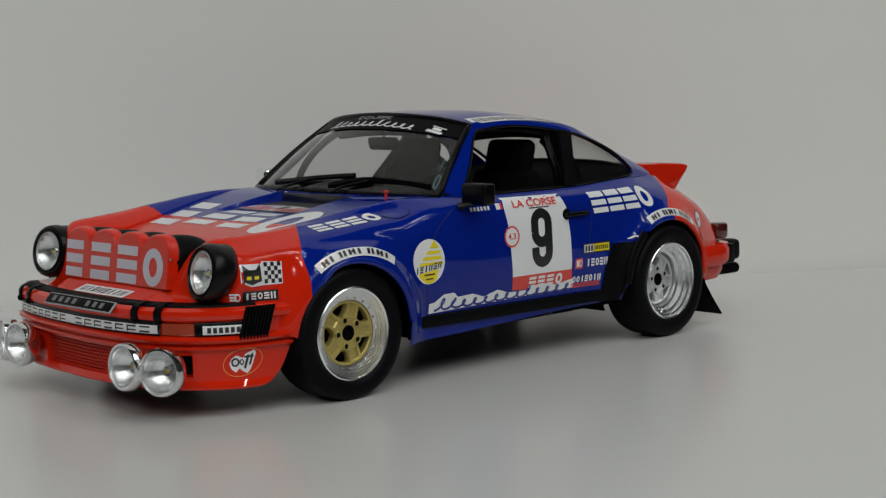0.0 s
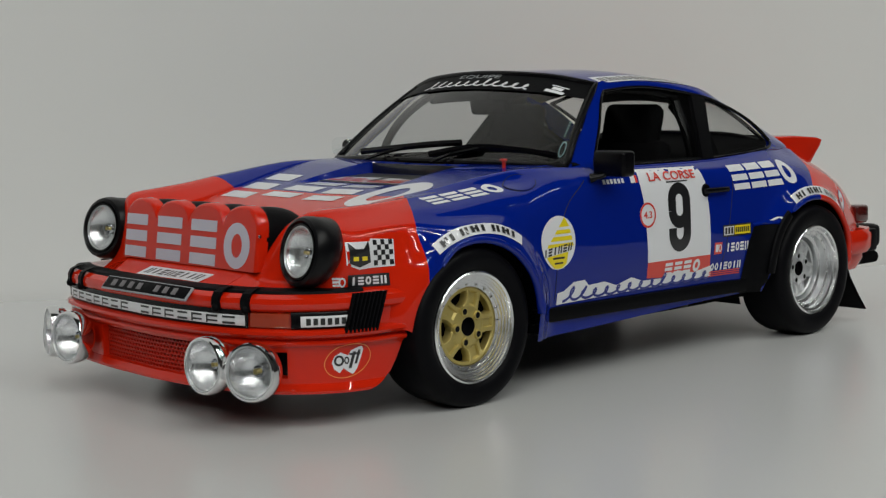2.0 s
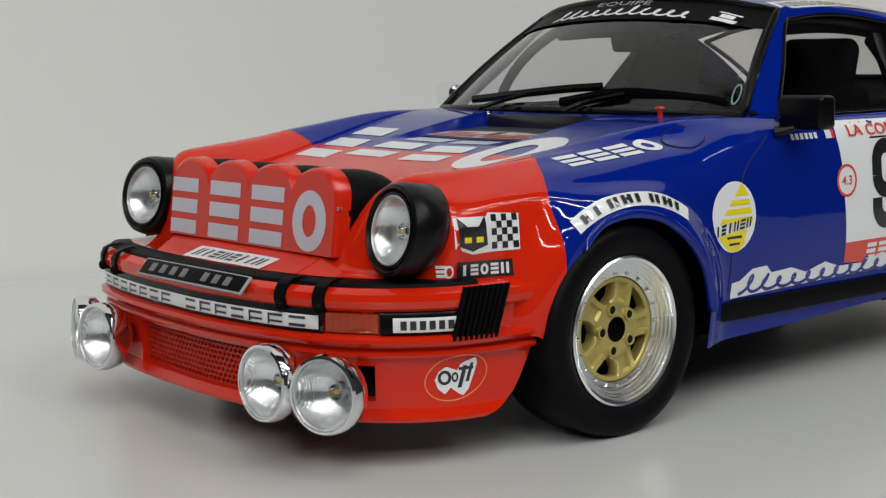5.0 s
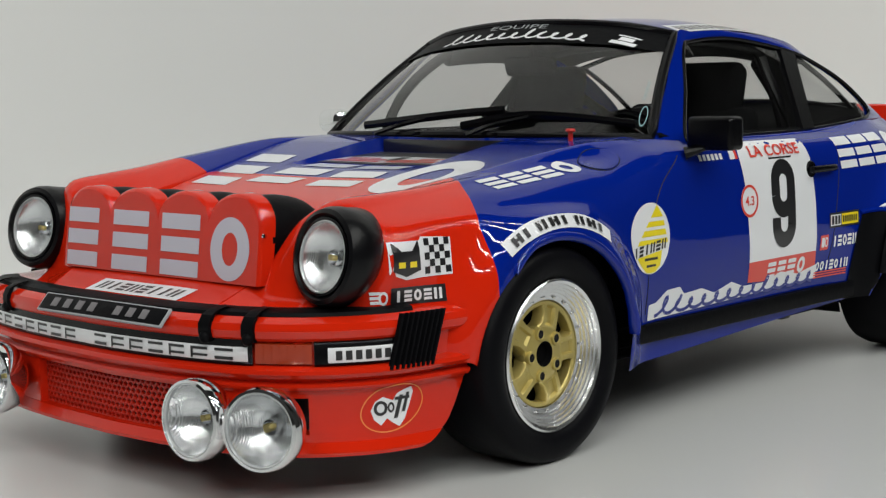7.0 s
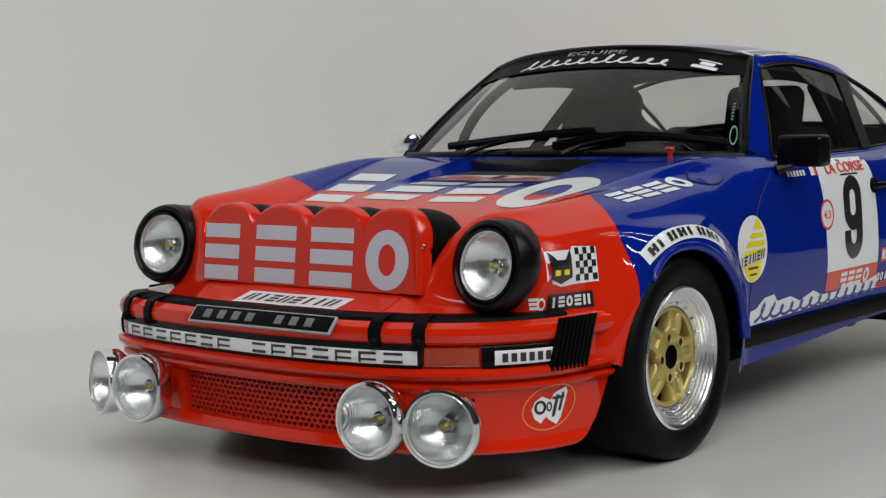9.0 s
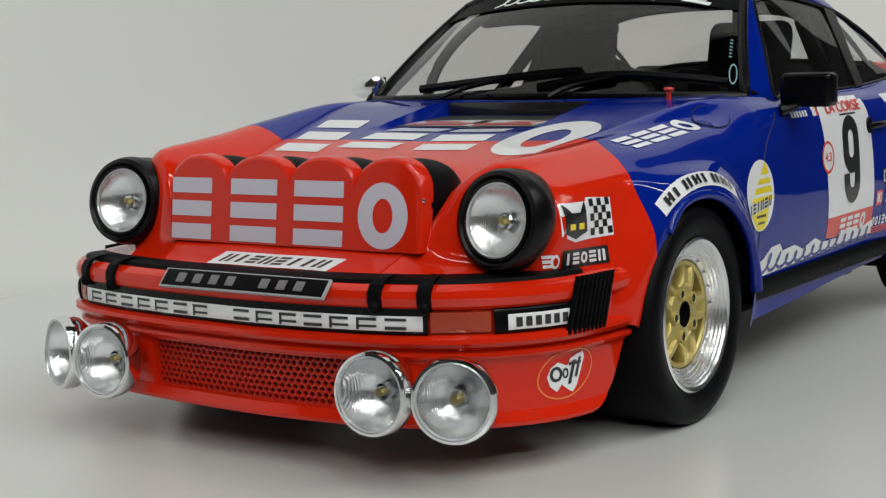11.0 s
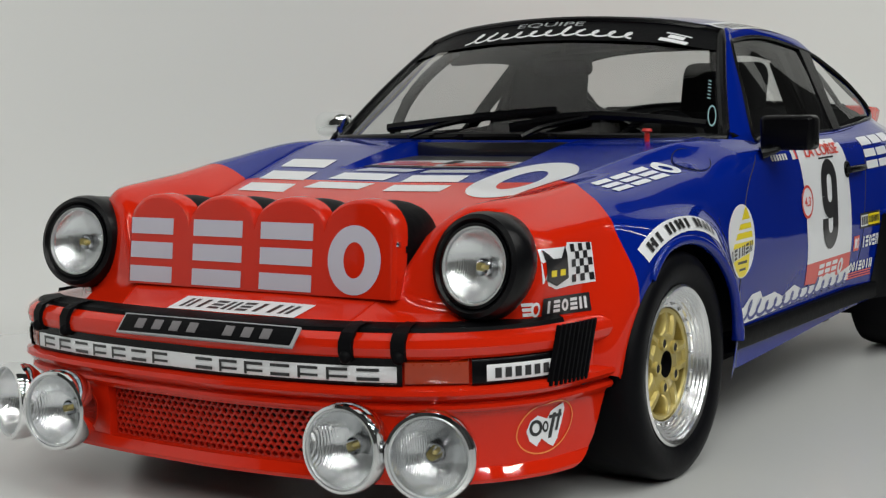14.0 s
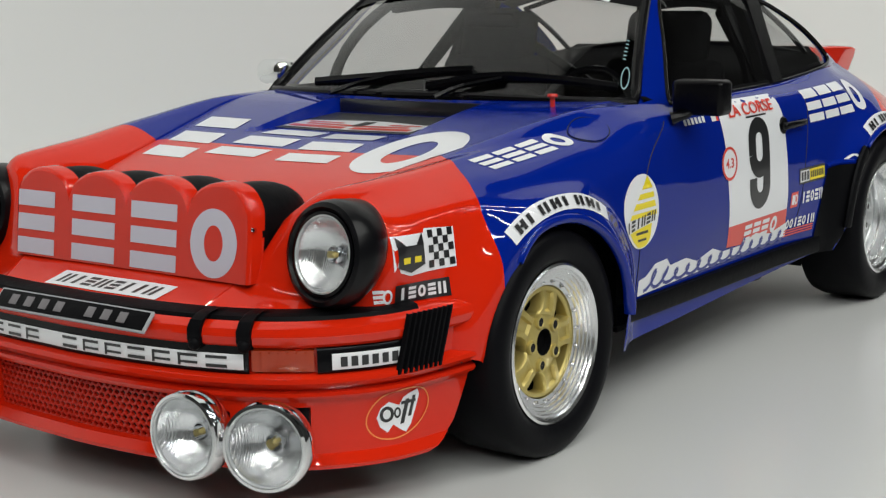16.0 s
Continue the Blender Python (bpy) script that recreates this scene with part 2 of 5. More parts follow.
def lathe(profile, n=48, bm=None, at=None):
    """Turned round the y axis: profile of (radius, y)."""
    rows = []
    for k in range(n):
        c, s = math.cos(2 * math.pi * k / n), math.sin(2 * math.pi * k / n)
        rows.append([(at @ Vector((r * c, y, r * s))) if at is not None else Vector((r * c, y, r * s)) for r, y in profile])
    return grid(rows, bm, closed_u=True)


def block(x0, x1, y0, y1, z0, z1, bevel=0.01, bm=None, at=None, seg=2):
    b = bmesh.new()
    bmesh.ops.create_cube(b, size=1)
    for v in b.verts:
        v.co = Vector(((x0 + x1) / 2 + v.co.x * (x1 - x0), (y0 + y1) / 2 + v.co.y * (y1 - y0), (z0 + z1) / 2 + v.co.z * (z1 - z0)))
    if bevel:
        bmesh.ops.bevel(b, geom=b.edges[:], offset=bevel, segments=seg, affect="EDGES", profile=0.5)
    if at is not None:
        b.transform(at)
    if bm is None:
        return b
    me = bpy.data.meshes.new("tmp")
    b.to_mesh(me)
    b.free()
    bm.from_mesh(me)
    bpy.data.meshes.remove(me)
    return bm


def mirror(p):
    return Vector((p[0], -p[1], p[2]))


def both(rows_of):
    """A bmesh of a left-hand grid and its mirror image, welded."""
    bm = grid(rows_of)
    grid([[mirror(p) for p in r] for r in rows_of], bm)
    return weld(bm)
# ---- the room ----
WALL_N, WALL_D = Vector((0.522, 0.853, 0)).normalized(), -2.87  # the wall behind the car
wall_turn = math.degrees(math.atan2(WALL_N.y, WALL_N.x)) - 90


def room_box(name, label, category, x0, x1, y0, y1, z0, z1, material, bevel=0.0):
    """A slab in true metres, laid square to the wall behind the car."""
    bm = block(x0 / S, x1 / S, y0 / S, y1 / S, z0 / S, z1 / S, bevel / S)
    ob = part(name, bm, material, None, label, smooth=False, at=Matrix.Rotation(radians(wall_turn), 4, "Z"))
    return tagged(ob, label, category, kind="structure")


WY = WALL_D * S
room_box("table_top", "smooth white satin table top", "table", -0.43, 1.3, WY + 0.001, WY + 1.0, -0.03, 0.0, TABLE, 0.004)
room_box("wall_north", "plain off-white painted wall behind the table", "wall", -0.46, 2.5, WY - 0.1, WY, -0.75, 1.75, WALLP)
room_box("wall_recess", "plain dark grey wall of the room", "wall", -2.5, -0.46, WY - 0.3, WY - 0.2, -0.75, 1.75, ROOM)
room_box("wall_return", "plain dark grey wall of the room", "wall", -0.56, -0.46, WY - 0.2, WY - 0.1, -0.75, 1.75, ROOM)
room_box("wall_south", "plain dark grey wall of the room", "wall", -2.5, 2.5, WY + 3.6, WY + 3.7, -0.75, 1.75, ROOM)
room_box("wall_east", "plain dark grey wall of the room", "wall", 2.5, 2.6, WY - 0.1, WY + 3.7, -0.75, 1.75, ROOM)
room_box("wall_west", "plain dark grey wall of the room", "wall", -2.6, -2.5, WY - 0.3, WY + 3.7, -0.75, 1.75, ROOM)
room_box("ceiling", "plain dim ceiling", "ceiling", -2.6, 2.6, WY - 0.3, WY + 3.7, 1.75, 1.85, CEIL)
room_box("floor", "plain grey floor", "floor", -2.6, 2.6, WY - 0.3, WY + 3.7, -0.85, -0.75, mat("grey_floor", (0.3, 0.3, 0.29), 0.6, vary=0.1, bump_scale=40))

# ---- the car: lower body ----
car = tagged(new("model_car"), "red and blue rally coupe model on a white table", "model car")

WX, WR = (0.0, -2.272), (0.338, 0.352)  # axles and arch radii
WZ = (0.30, 0.31)
ZC = curve((0.93, 0.445), (0.87, 0.487), (0.8, 0.521), (0.7, 0.57), (0.6, 0.622), (0.5, 0.672), (0.3, 0.735), (0, 0.785), (-0.3, 0.838), (-0.62, 0.89), (-2.45, 0.96), (-2.7, 0.86), (-3.0, 0.72), (-3.12, 0.60), (-3.15, 0.48))
ZH = curve((0.93, 0.442), (0.87, 0.485), (0.8, 0.518), (0.7, 0.568), (0.6, 0.622), (0.5, 0.675), (0.3, 0.742), (0, 0.793), (-0.3, 0.845), (-0.62, 0.89), (-2.45, 0.93), (-2.7, 0.845), (-3.0, 0.70), (-3.12, 0.58), (-3.15, 0.47))
YF = curve((0.93, 0.56), (0.87, 0.60), (0.7, 0.64), (0.5, 0.66), (0, 0.665), (-0.4, 0.68), (-0.66, 0.735), (-0.9, 0.765), (-1.6, 0.77), (-2.1, 0.74), (-2.4, 0.66), (-2.7, 0.62), (-3.15, 0.58))
ZF = curve((0.93, 0.44), (0.87, 0.485), (0.785, 0.53), (0.745, 0.68), (0.715, 0.755), (0.665, 0.782), (0.5, 0.798), (0.3, 0.814), (0, 0.842), (-0.3, 0.87), (-0.62, 0.885), (-0.9, 0.868), (-1.6, 0.868), (-2.1, 0.90), (-2.4, 0.90), (-2.7, 0.82), (-3.0, 0.69), (-3.12, 0.57), (-3.15, 0.46))
YS = curve((0.93, 0.64), (0.87, 0.70), (0.79, 0.735), (0.745, 0.795), (0.6, 0.798), (0.4, 0.80), (0, 0.815), (-0.6, 0.822), (-0.9, 0.825), (-1.6, 0.832), (-1.9, 0.845), (-2.3, 0.85), (-2.7, 0.80), (-3.15, 0.70))
ZS = curve((0.93, 0.42), (0.87, 0.455), (0.79, 0.50), (0.745, 0.64), (0.6, 0.68), (0.3, 0.735), (0, 0.77), (-0.6, 0.80), (-1.6, 0.80), (-1.9, 0.79), (-2.3, 0.76), (-2.7, 0.70), (-3.0, 0.6), (-3.15, 0.44))
YM = curve((0.93, 0.66), (0.87, 0.72), (0.6, 0.80), (0.4, 0.825), (0, 0.842), (-0.6, 0.845), (-1.5, 0.85), (-1.9, 0.865), (-2.3, 0.885), (-2.7, 0.85), (-3.15, 0.74))
ZM = curve((0.87, 0.42), (0.6, 0.50), (0.3, 0.52), (-3.0, 0.50), (-3.15, 0.40))
YL = curve((0.93, 0.66), (0.87, 0.72), (0.6, 0.80), (0, 0.84), (-0.6, 0.825), (-1.5, 0.825), (-1.9, 0.86), (-2.3, 0.88), (-3.15, 0.72))
YB = curve((0.93, 0.64), (0.87, 0.70), (0.5, 0.79), (0, 0.80), (-0.3, 0.81), (-0.45, 0.826), (-1.6, 0.826), (-2.3, 0.82), (-3.15, 0.70))
ZB = curve((0.87, 0.38), (0.45, 0.33), (0.3, 0.25), (-0.35, 0.205), (-1.5, 0.235), (-1.8, 0.24), (-2.6, 0.26), (-3.15, 0.28))


DUCT = curve((0.9, 0), (-0.06, 0), (-0.09, 0.003), (-0.2, 0.018), (-0.5, 0.05), (-0.54, 0.052), (-0.56, 0.0), (-3.2, 0))  # the outlet sunk in the bonnet


LID = curve((0.93, 0.37), (0.80, 0.405), (0.62, 0.455), (0.3, 0.497), (0, 0.56), (-0.2, 0.605), (-0.42, 0.648), (-0.66, 0.655), (-2.4, 0.503), (-3.2, 0.503))  # half the bonnet's width, broader towards the windscreen


def sweep(s, y):
    k = 0.2 * max(0.0, min(1.0, (s - 0.1) / 0.7)) if s > 0 else -0.16 * max(0.0, min(1.0, (-2.6 - s) / 0.5))
    return s - k * (abs(y) / 0.8) ** 2.4


def bulge(x, z):
    """How far the wing flares out round the wheels."""
    out = 0.0
    for i, amount, fade in ((0, 0.068, 0.09), (1, 0.05, 0.07)):
        d = math.hypot(x - WX[i], z - WZ[i]) - WR[i]
        if z > 0.12:
            out += amount * math.exp(-(max(d, 0) / fade) ** 2)
    return out


def arch(x):
    z = 0.0
    for i in (0, 1):
        d, r = abs(x - WX[i]), WR[i]
        if i == 0 and x > 0:  # tighter ahead of the front wheel
            d *= WR[0] / 0.322
        if d < r:
            z = max(z, WZ[i] + math.sqrt(r * r - d * d))
    return z


def section(s, top):
    """Points of the left half of the body at a station, from the middle (or the crown) down to the sill."""
    keys = [(YF(s), ZF(s)), (YS(s), ZS(s)), (YM(s), ZM(s)), (YL(s), 0.33), (YB(s), ZB(s))]
    upper = []
    if top:
        lid = LID(s)
        e, h = sweep(s, 0.28), sweep(s, lid)  # the bonnet's height follows its length, not the curved stations
        ridge = spline([(0, 0, ZC(s)), (0, 0.28, (ZC(e) * 0.55 + ZH(e) * 0.45)), (0, lid, ZH(h))], 60)
        for u in np.linspace(0.04, 1, 25):  # the wing rises from the lid's edge
            ridge.append(Vector((0, lid + (keys[0][0] - lid) * u, ZH(h) + (keys[0][1] - ZH(h)) * math.sin(u * 1.9) / math.sin(1.9))))
        ys = [p.y for p in ridge]
        w, deep = 0.285, DUCT(s)
        gap = 0.0035 if s > -0.66 else 0.0
        cols = [w * k / 8 for k in range(9)] + [w + 0.012 + (lid - gap - w - 0.012) * k / 8 for k in range(9)]
        cols += [lid, lid + max(gap, 0.001)] + [lid + 0.0035 + (keys[0][0] - lid - 0.0035) * k / 9 for k in range(1, 9)]
        for k, y in enumerate(cols):
            upper.append(Vector((0, y, float(np.interp(y, ys, [p.z for p in ridge])) - (deep if k < 9 else 0) - (2 * gap if k == 18 else 0))))
    line = spline([(0, *k) for k in keys], 60)
    zb = max(ZB(s), arch(s))
    side = [p for p in line if p.z >= zb + 1e-4]
    if len(side) < len(line):
        a, b = line[len(side) - 1], line[len(side)]
        side.append(a.lerp(b, (a.z - zb) / max(1e-6, a.z - b.z)))
    side = spline(side, 34)
    pts = []
    for p in upper + side:
        x = sweep(s, p.y)
        pts.append(Vector((x, p.y + bulge(x, p.z) * (1 if p.y > 0.7 else max(0, (p.y - 0.55) / 0.15)), p.z)))
    return pts


def stations(a, b, step):
    xs = list(np.linspace(a, b, max(2, int(round(abs(a - b) / step)) + 1)))
    for i in (0, 1):  # close stations at the arch's ends
        for e in (-1, 1):
            for o in (0.0005, 0.003, 0.01):
                x = WX[i] + e * ((0.322 if (i, e) == (0, 1) else WR[i]) - o)
                if min(a, b) < x < max(a, b):
                    xs.append(x)
    return sorted(xs, reverse=a > b)


FRONT_AT = stations(0.93, -0.66, 0.02)
FRONT = [section(float(s), True) for s in FRONT_AT]
MIDDLE = [section(float(s), False) for s in stations(-0.66, -2.45, 0.025)]
REAR = [section(float(s), True) for s in stations(-2.45, -3.15, 0.025)]
N_LID = sum(1 for f in FRONT_AT if f > -0.43)
bm = bmesh.new()
for rows in ([r[17:] for r in FRONT[:N_LID]], FRONT[N_LID - 1:]):
    grid(rows, bm)
    grid([[mirror(p) for p in r] for r in rows], bm)
for rows in (MIDDLE, REAR):
    grid(rows, bm)
    grid([[mirror(p) for p in r] for r in rows], bm)
weld(bm, 0.0008)
body = part("body", bm, PAINT, car, "glossy red and blue painted bodyshell")
bonnet = part("bonnet", weld(both([r[:18] for r in FRONT[:N_LID]]), 0.0008), LIDPAINT, car, "red and blue bonnet with a sunk outlet")

# ---- greenhouse ----
OUTER = [(-0.70, 0.725, 0.88), (-0.90, 0.64, 1.05), (-1.09, 0.555, 1.222), (-1.2, 0.557, 1.230), (-1.4, 0.56, 1.235), (-1.8, 0.56, 1.205), (-2.02, 0.555, 1.135), (-2.25, 0.58, 1.03), (-2.46, 0.63, 0.915),
         (-2.36, 0.672, 0.90), (-2.1, 0.74, 0.90), (-1.62, 0.77, 0.868), (-1.2, 0.77, 0.868), (-0.85, 0.76, 0.87)]
INNER = [(-0.83, 0.757, 0.882), (-0.975, 0.664, 1.04), (-1.085, 0.588, 1.172), (-1.16, 0.570, 1.196), (-1.43, 0.568, 1.208), (-1.80, 0.590, 1.164), (-1.98, 0.612, 1.112), (-2.115, 0.647, 1.045), (-2.195, 0.692, 0.965),
         (-2.20, 0.712, 0.922), (-2.06, 0.738, 0.902), (-1.62, 0.757, 0.880), (-1.2, 0.758, 0.876), (-0.9, 0.758, 0.878)]
so = spline(OUTER, len(OUTER) * 64, True)
si = spline(INNER, len(INNER) * 64, True)


def spans(keys, dense):
    ids = [min(range(len(dense)), key=lambda j: (dense[j] - Vector(k)).length) for k in keys]
    out = []
    for a, b in zip(ids, ids[1:] + [ids[0] + len(dense)]):
        if b < a:
            b += len(dense)
        out += [dense[int(a + (b - a) * k / 8) % len(dense)] for k in range(8)]
    return out


outer, inner = spans(OUTER, so), spans(INNER, si)
rows = []
for u in (0, 0.33, 0.66, 1.0):
    rows.append([o.lerp(i, u) + Vector((0, 0.004 * math.sin(math.pi * u), 0)) for o, i in zip(outer, inner)])
rows.append([i + Vector((0, -0.02, 0)) for i in inner])
for flip in (False, True):
    part("window_surround", grid([[mirror(p) for p in r] for r in rows] if flip else rows, closed_v=True), PAINT, car, "painted pillars and roof rail")

# roof skin
YR = curve((-1.0, 0.545), (-1.09, 0.555), (-1.4, 0.56), (-1.8, 0.56), (-2.02, 0.555))
ZE = curve((-1.0, 1.215), (-1.09, 1.222), (-1.4, 1.235), (-1.8, 1.205), (-2.02, 1.135))
ZR = curve((-0.97, 1.272), (-1.1, 1.288), (-1.35, 1.295), (-1.7, 1.268), (-2.02, 1.195))
roof = []
for s in np.linspace(0, 1, 30):
    r = []
    for v in np.linspace(-1, 1, 33):
        x0 = -0.985 - 0.105 * abs(v) ** 2.2
        x = x0 + (-2.02 - x0) * s
        e, c = ZE(x), ZR(x)
        r.append(Vector((x, v * YR(x), e + (c - e) * (1 - abs(v) ** 3.3))))
    roof.append(r)
part("roof", grid(roof), BLUE, car, "blue painted roof panel")
part("headliner", grid([[p + Vector((0, 0, -0.02)) for p in r] for r in roof[1:-1]]), LINING, car)

# windscreen
def pane(bottom, top, n=24, m=14, bow=0.03, way=(1, 0, 0.5)):
    a, b = spline(bottom, n), spline(top, n)
    return [[p.lerp(q, u) + Vector(way) * bow * math.sin(math.pi * u) * math.sin(math.pi * (0.15 + 0.7 * i / (n - 1))) for i, (p, q) in enumerate(zip(a, b))] for u in np.linspace(0, 1, m)]


WS_BOT = [(-0.70, -0.715, 0.885), (-0.63, -0.55, 0.888), (-0.585, -0.28, 0.892), (-0.57, 0, 0.895), (-0.585, 0.28, 0.892), (-0.63, 0.55, 0.888), (-0.70, 0.715, 0.885)]
WS_TOP = [(-1.085, -0.55, 1.218), (-1.03, -0.4, 1.25), (-0.995, -0.2, 1.268), (-0.985, 0, 1.274), (-0.995, 0.2, 1.268), (-1.03, 0.4, 1.25), (-1.085, 0.55, 1.218)]
WS = pane(WS_BOT, WS_TOP)
windscreen = part("windscreen", grid(WS), SCREEN, car, "clear windscreen glass")
windscreen.visible_shadow = False
loop = WS[0] + [r[-1] for r in WS[1:-1]] + WS[-1][::-1] + [r[0] for r in WS[-2:0:-1]]
part("windscreen_seal", tube(loop, 0.017, closed=True, sides=10), SATIN, car, "black rubber windscreen seal")
# dark banner along the top of the glass
ban = [[WS[10][i].lerp(WS[11][i], 0.3) + Vector((0.005, 0, 0.004)) for i in range(24)]] + [[p + Vector((0.005, 0, 0.004)) for p in WS[k]] for k in (11, 12, 13)]
part("sun_strip", grid(ban), BLACK, windscreen, "black sun strip")

# rear window
RW_TOP = [(-2.03, -0.52, 1.125), (-2.02, -0.3, 1.18), (-2.02, 0, 1.195), (-2.02, 0.3, 1.18), (-2.03, 0.52, 1.125)]
RW_BOT = [(-2.42, -0.54, 0.93), (-2.46, -0.3, 0.962), (-2.47, 0, 0.968), (-2.46, 0.3, 0.962), (-2.42, 0.54, 0.93)]
RW = pane(RW_BOT, RW_TOP, bow=0.02, way=(-0.5, 0, 1))
rear_window = part("rear_window", grid(RW), GLASS, car, "clear rear window")
rear_window.visible_shadow = False
loop = RW[0] + [r[-1] for r in RW[1:-1]] + RW[-1][::-1] + [r[0] for r in RW[-2:0:-1]]
part("rear_window_seal", tube(loop, 0.010, closed=True, sides=8), SATIN, car)

# side windows
for side in (1, -1):
    flip = Matrix.Diagonal((1, side, 1, 1))
    top = spline([INNER[i] for i in range(9)], 60)
    bot = spline([INNER[i] for i in (0, 13, 12, 11, 10, 9, 8)], 60)
    rows = [[flip @ (b.lerp(t, u) + Vector((0, -0.006 + 0.008 * math.sin(math.pi * u), 0))) for b, t in zip(bot, top)] for u in np.linspace(0, 1, 8)]
    g = part("side_glass", grid(rows), GLASS, car, "clear side window glass")
    g.visible_shadow = False
    part("window_frame", tube([flip @ p for p in inner], 0.007, closed=True, sides=8), SATIN, car, "black window frame")
    # pillar between door and quarter window
    bp = bmesh.new()
    lo0, lo1, hi0, hi1 = Vector((-1.585, 0.762, 0.882)), Vector((-1.665, 0.762, 0.884)), Vector((-1.735, 0.584, 1.178)), Vector((-1.825, 0.596, 1.156))
    rows = [[flip @ (a.lerp(b, u) + Vector((0, o, 0))) for u in np.linspace(0, 1, 6)] for a, b, o in ((lo0, hi0, -0.02), (lo0, hi0, 0.004), (lo1, hi1, 0.004), (lo1, hi1, -0.02))]
    part("door_pillar", grid(rows), SATIN, car)

# ---- cabin ----
tub = bmesh.new()
x0, x1, yy, za, zb = -0.55, -2.2, 0.735, 0.2, 0.862
ring = [(x0, -yy), (x0, yy), (x1, yy), (x1, -yy)]
grid([[Vector((x, y, za)) for x, y in ring], [Vector((x, y, zb)) for x, y in ring]], tub, closed_v=True)
tub.verts.ensure_lookup_table()
tub.faces.new([tub.verts[i] for i in range(4)])
part("cabin_floor", tub, TRIM, car, "black carpeted cabin tub", smooth=False)
dash = [[Vector((x, y, z - 0.01 * (y / 0.7) ** 2)) for y in np.linspace(-0.72, 0.72, 12)] for x, z in ((-0.58, 0.875), (-0.7, 0.885), (-0.82, 0.88), (-0.88, 0.85), (-0.9, 0.78), (-0.86, 0.6))]
part("dashboard", grid(dash), TRIM, car, "black dashboard")

shelf = [[Vector((x, y * w, z)) for y in np.linspace(-1, 1, 9)] for x, w, z in ((-1.72, 0.75, 0.80), (-1.80, 0.75, 0.858), (-2.1, 0.735, 0.895), (-2.35, 0.62, 0.925), (-2.44, 0.55, 0.945), (-2.465, 0.53, 0.96))]
for s in (1, -1):
    card = [[Vector((x, s * (YF(x) - d), z)) for d, z in ((0.03, 0.70), (0.025, ZF(x) - 0.03), (0.014, ZF(x) + 0.014), (0.026, ZF(x) + 0.024), (0.04, ZF(x) + 0.014))] for x in np.linspace(-0.72, -2.22, 30)]
    part("door_card", grid(card), TRIM, car, "black inner door trim")
    lining = [[Vector((x, s * (YR(x) - 0.025 - o), ZE(x) + 0.004 - d)) for d, o in ((0.0, 0.0), (0.045, 0.004), (0.088, 0.012), (0.092, 0.03), (0.03, 0.06))] for x in np.linspace(-1.13, -1.80, 20)]
    part("rail_lining", grid(lining), TRIM, car, "black lining along the roof rail")
    post = [[Vector((x, s * (0.70 - 0.17 * u + o), 0.84 + 0.33 * u)) for u in np.linspace(0, 1, 8)] for x, o in ((-1.65, 0.0), (-1.66, -0.015), (-1.83, -0.015), (-1.84, 0.0))]
    part("pillar_lining", grid(post), TRIM, car, "black inner lining of the door pillar")
part("parcel_shelf", grid(shelf), TRIM, car, "black carpeted rear shelf")


def bucket_seat(y):
    bm = block(-1.46, -0.99, y - 0.20, y + 0.20, 0.3, 0.46, 0.05, seg=3)
    lean = Matrix.Translation((-1.44, y, 0.42)) @ Matrix.Rotation(radians(-14), 4, "Y")
    block(-0.05, 0.05, -0.23, 0.23, 0, 0.56, 0.048, bm, lean, seg=3)
    block(-0.045, 0.045, -0.16, 0.16, 0.50, 0.73, 0.044, bm, lean, seg=3)
    for e in (-1, 1):
        block(-0.02, 0.13, e * 0.20 - 0.028, e * 0.20 + 0.028, 0.05, 0.42, 0.026, bm, lean, seg=3)
    return part("seat", bm, TRIM, car, "black bucket seat")


for y in (0.36, -0.36):
    bucket_seat(y)
cage = bmesh.new()
for e in (1, -1):
    tube(spline([(-0.85, e * 0.66, 0.5), (-0.93, e * 0.62, 0.95), (-1.12, e * 0.52, 1.17), (-1.4, e * 0.53, 1.19), (-1.68, e * 0.54, 1.16)], 24), 0.02, cage)
    tube(spline([(-1.68, e * 0.66, 0.3), (-1.68, e * 0.64, 0.85), (-1.68, e * 0.54, 1.14)], 16), 0.022, cage)
    tube([(-1.68, e * 0.52, 1.12), (-2.4, e * 0.45, 0.6)], 0.02, cage)
tube(spline([(-1.68, -0.54, 1.14), (-1.68, -0.3, 1.2), (-1.68, 0.3, 1.2), (-1.68, 0.54, 1.14)], 20), 0.022, cage)
tube([(-1.68, 0.6, 0.5), (-1.68, -0.52, 1.14)], 0.02, cage)
part("roll_cage", cage, SATIN, car, "black tubular roll cage")
wheel_at = Matrix.Translation((-1.0, 0.36, 0.8)) @ Matrix.Rotation(radians(65), 4, "Y")
sw = tube([wheel_at @ Vector((0.17 * math.cos(a), 0.17 * math.sin(a), 0)) for a in np.linspace(0, 2 * math.pi, 28, endpoint=False)], 0.014, closed=True)
for a in (0, 2.1, 4.2):
    tube([wheel_at @ Vector((0, 0, -0.02)), wheel_at @ Vector((0.17 * math.cos(a), 0.17 * math.sin(a), 0))], 0.012, sw)
part("steering_wheel", sw, SATIN, car)
bm = block(-0.02, 0.02, -0.11, 0.11, -0.035, 0.035, 0.018, at=Matrix.Translation((-0.98, 0.02, 1.125)) @ Matrix.Rotation(radians(15), 4, "Y"), seg=3)
tube([(-0.98, 0.02, 1.15), (-1.0, 0.02, 1.24)], 0.008, bm)
part("rear_view_mirror", bm, SATIN, car)

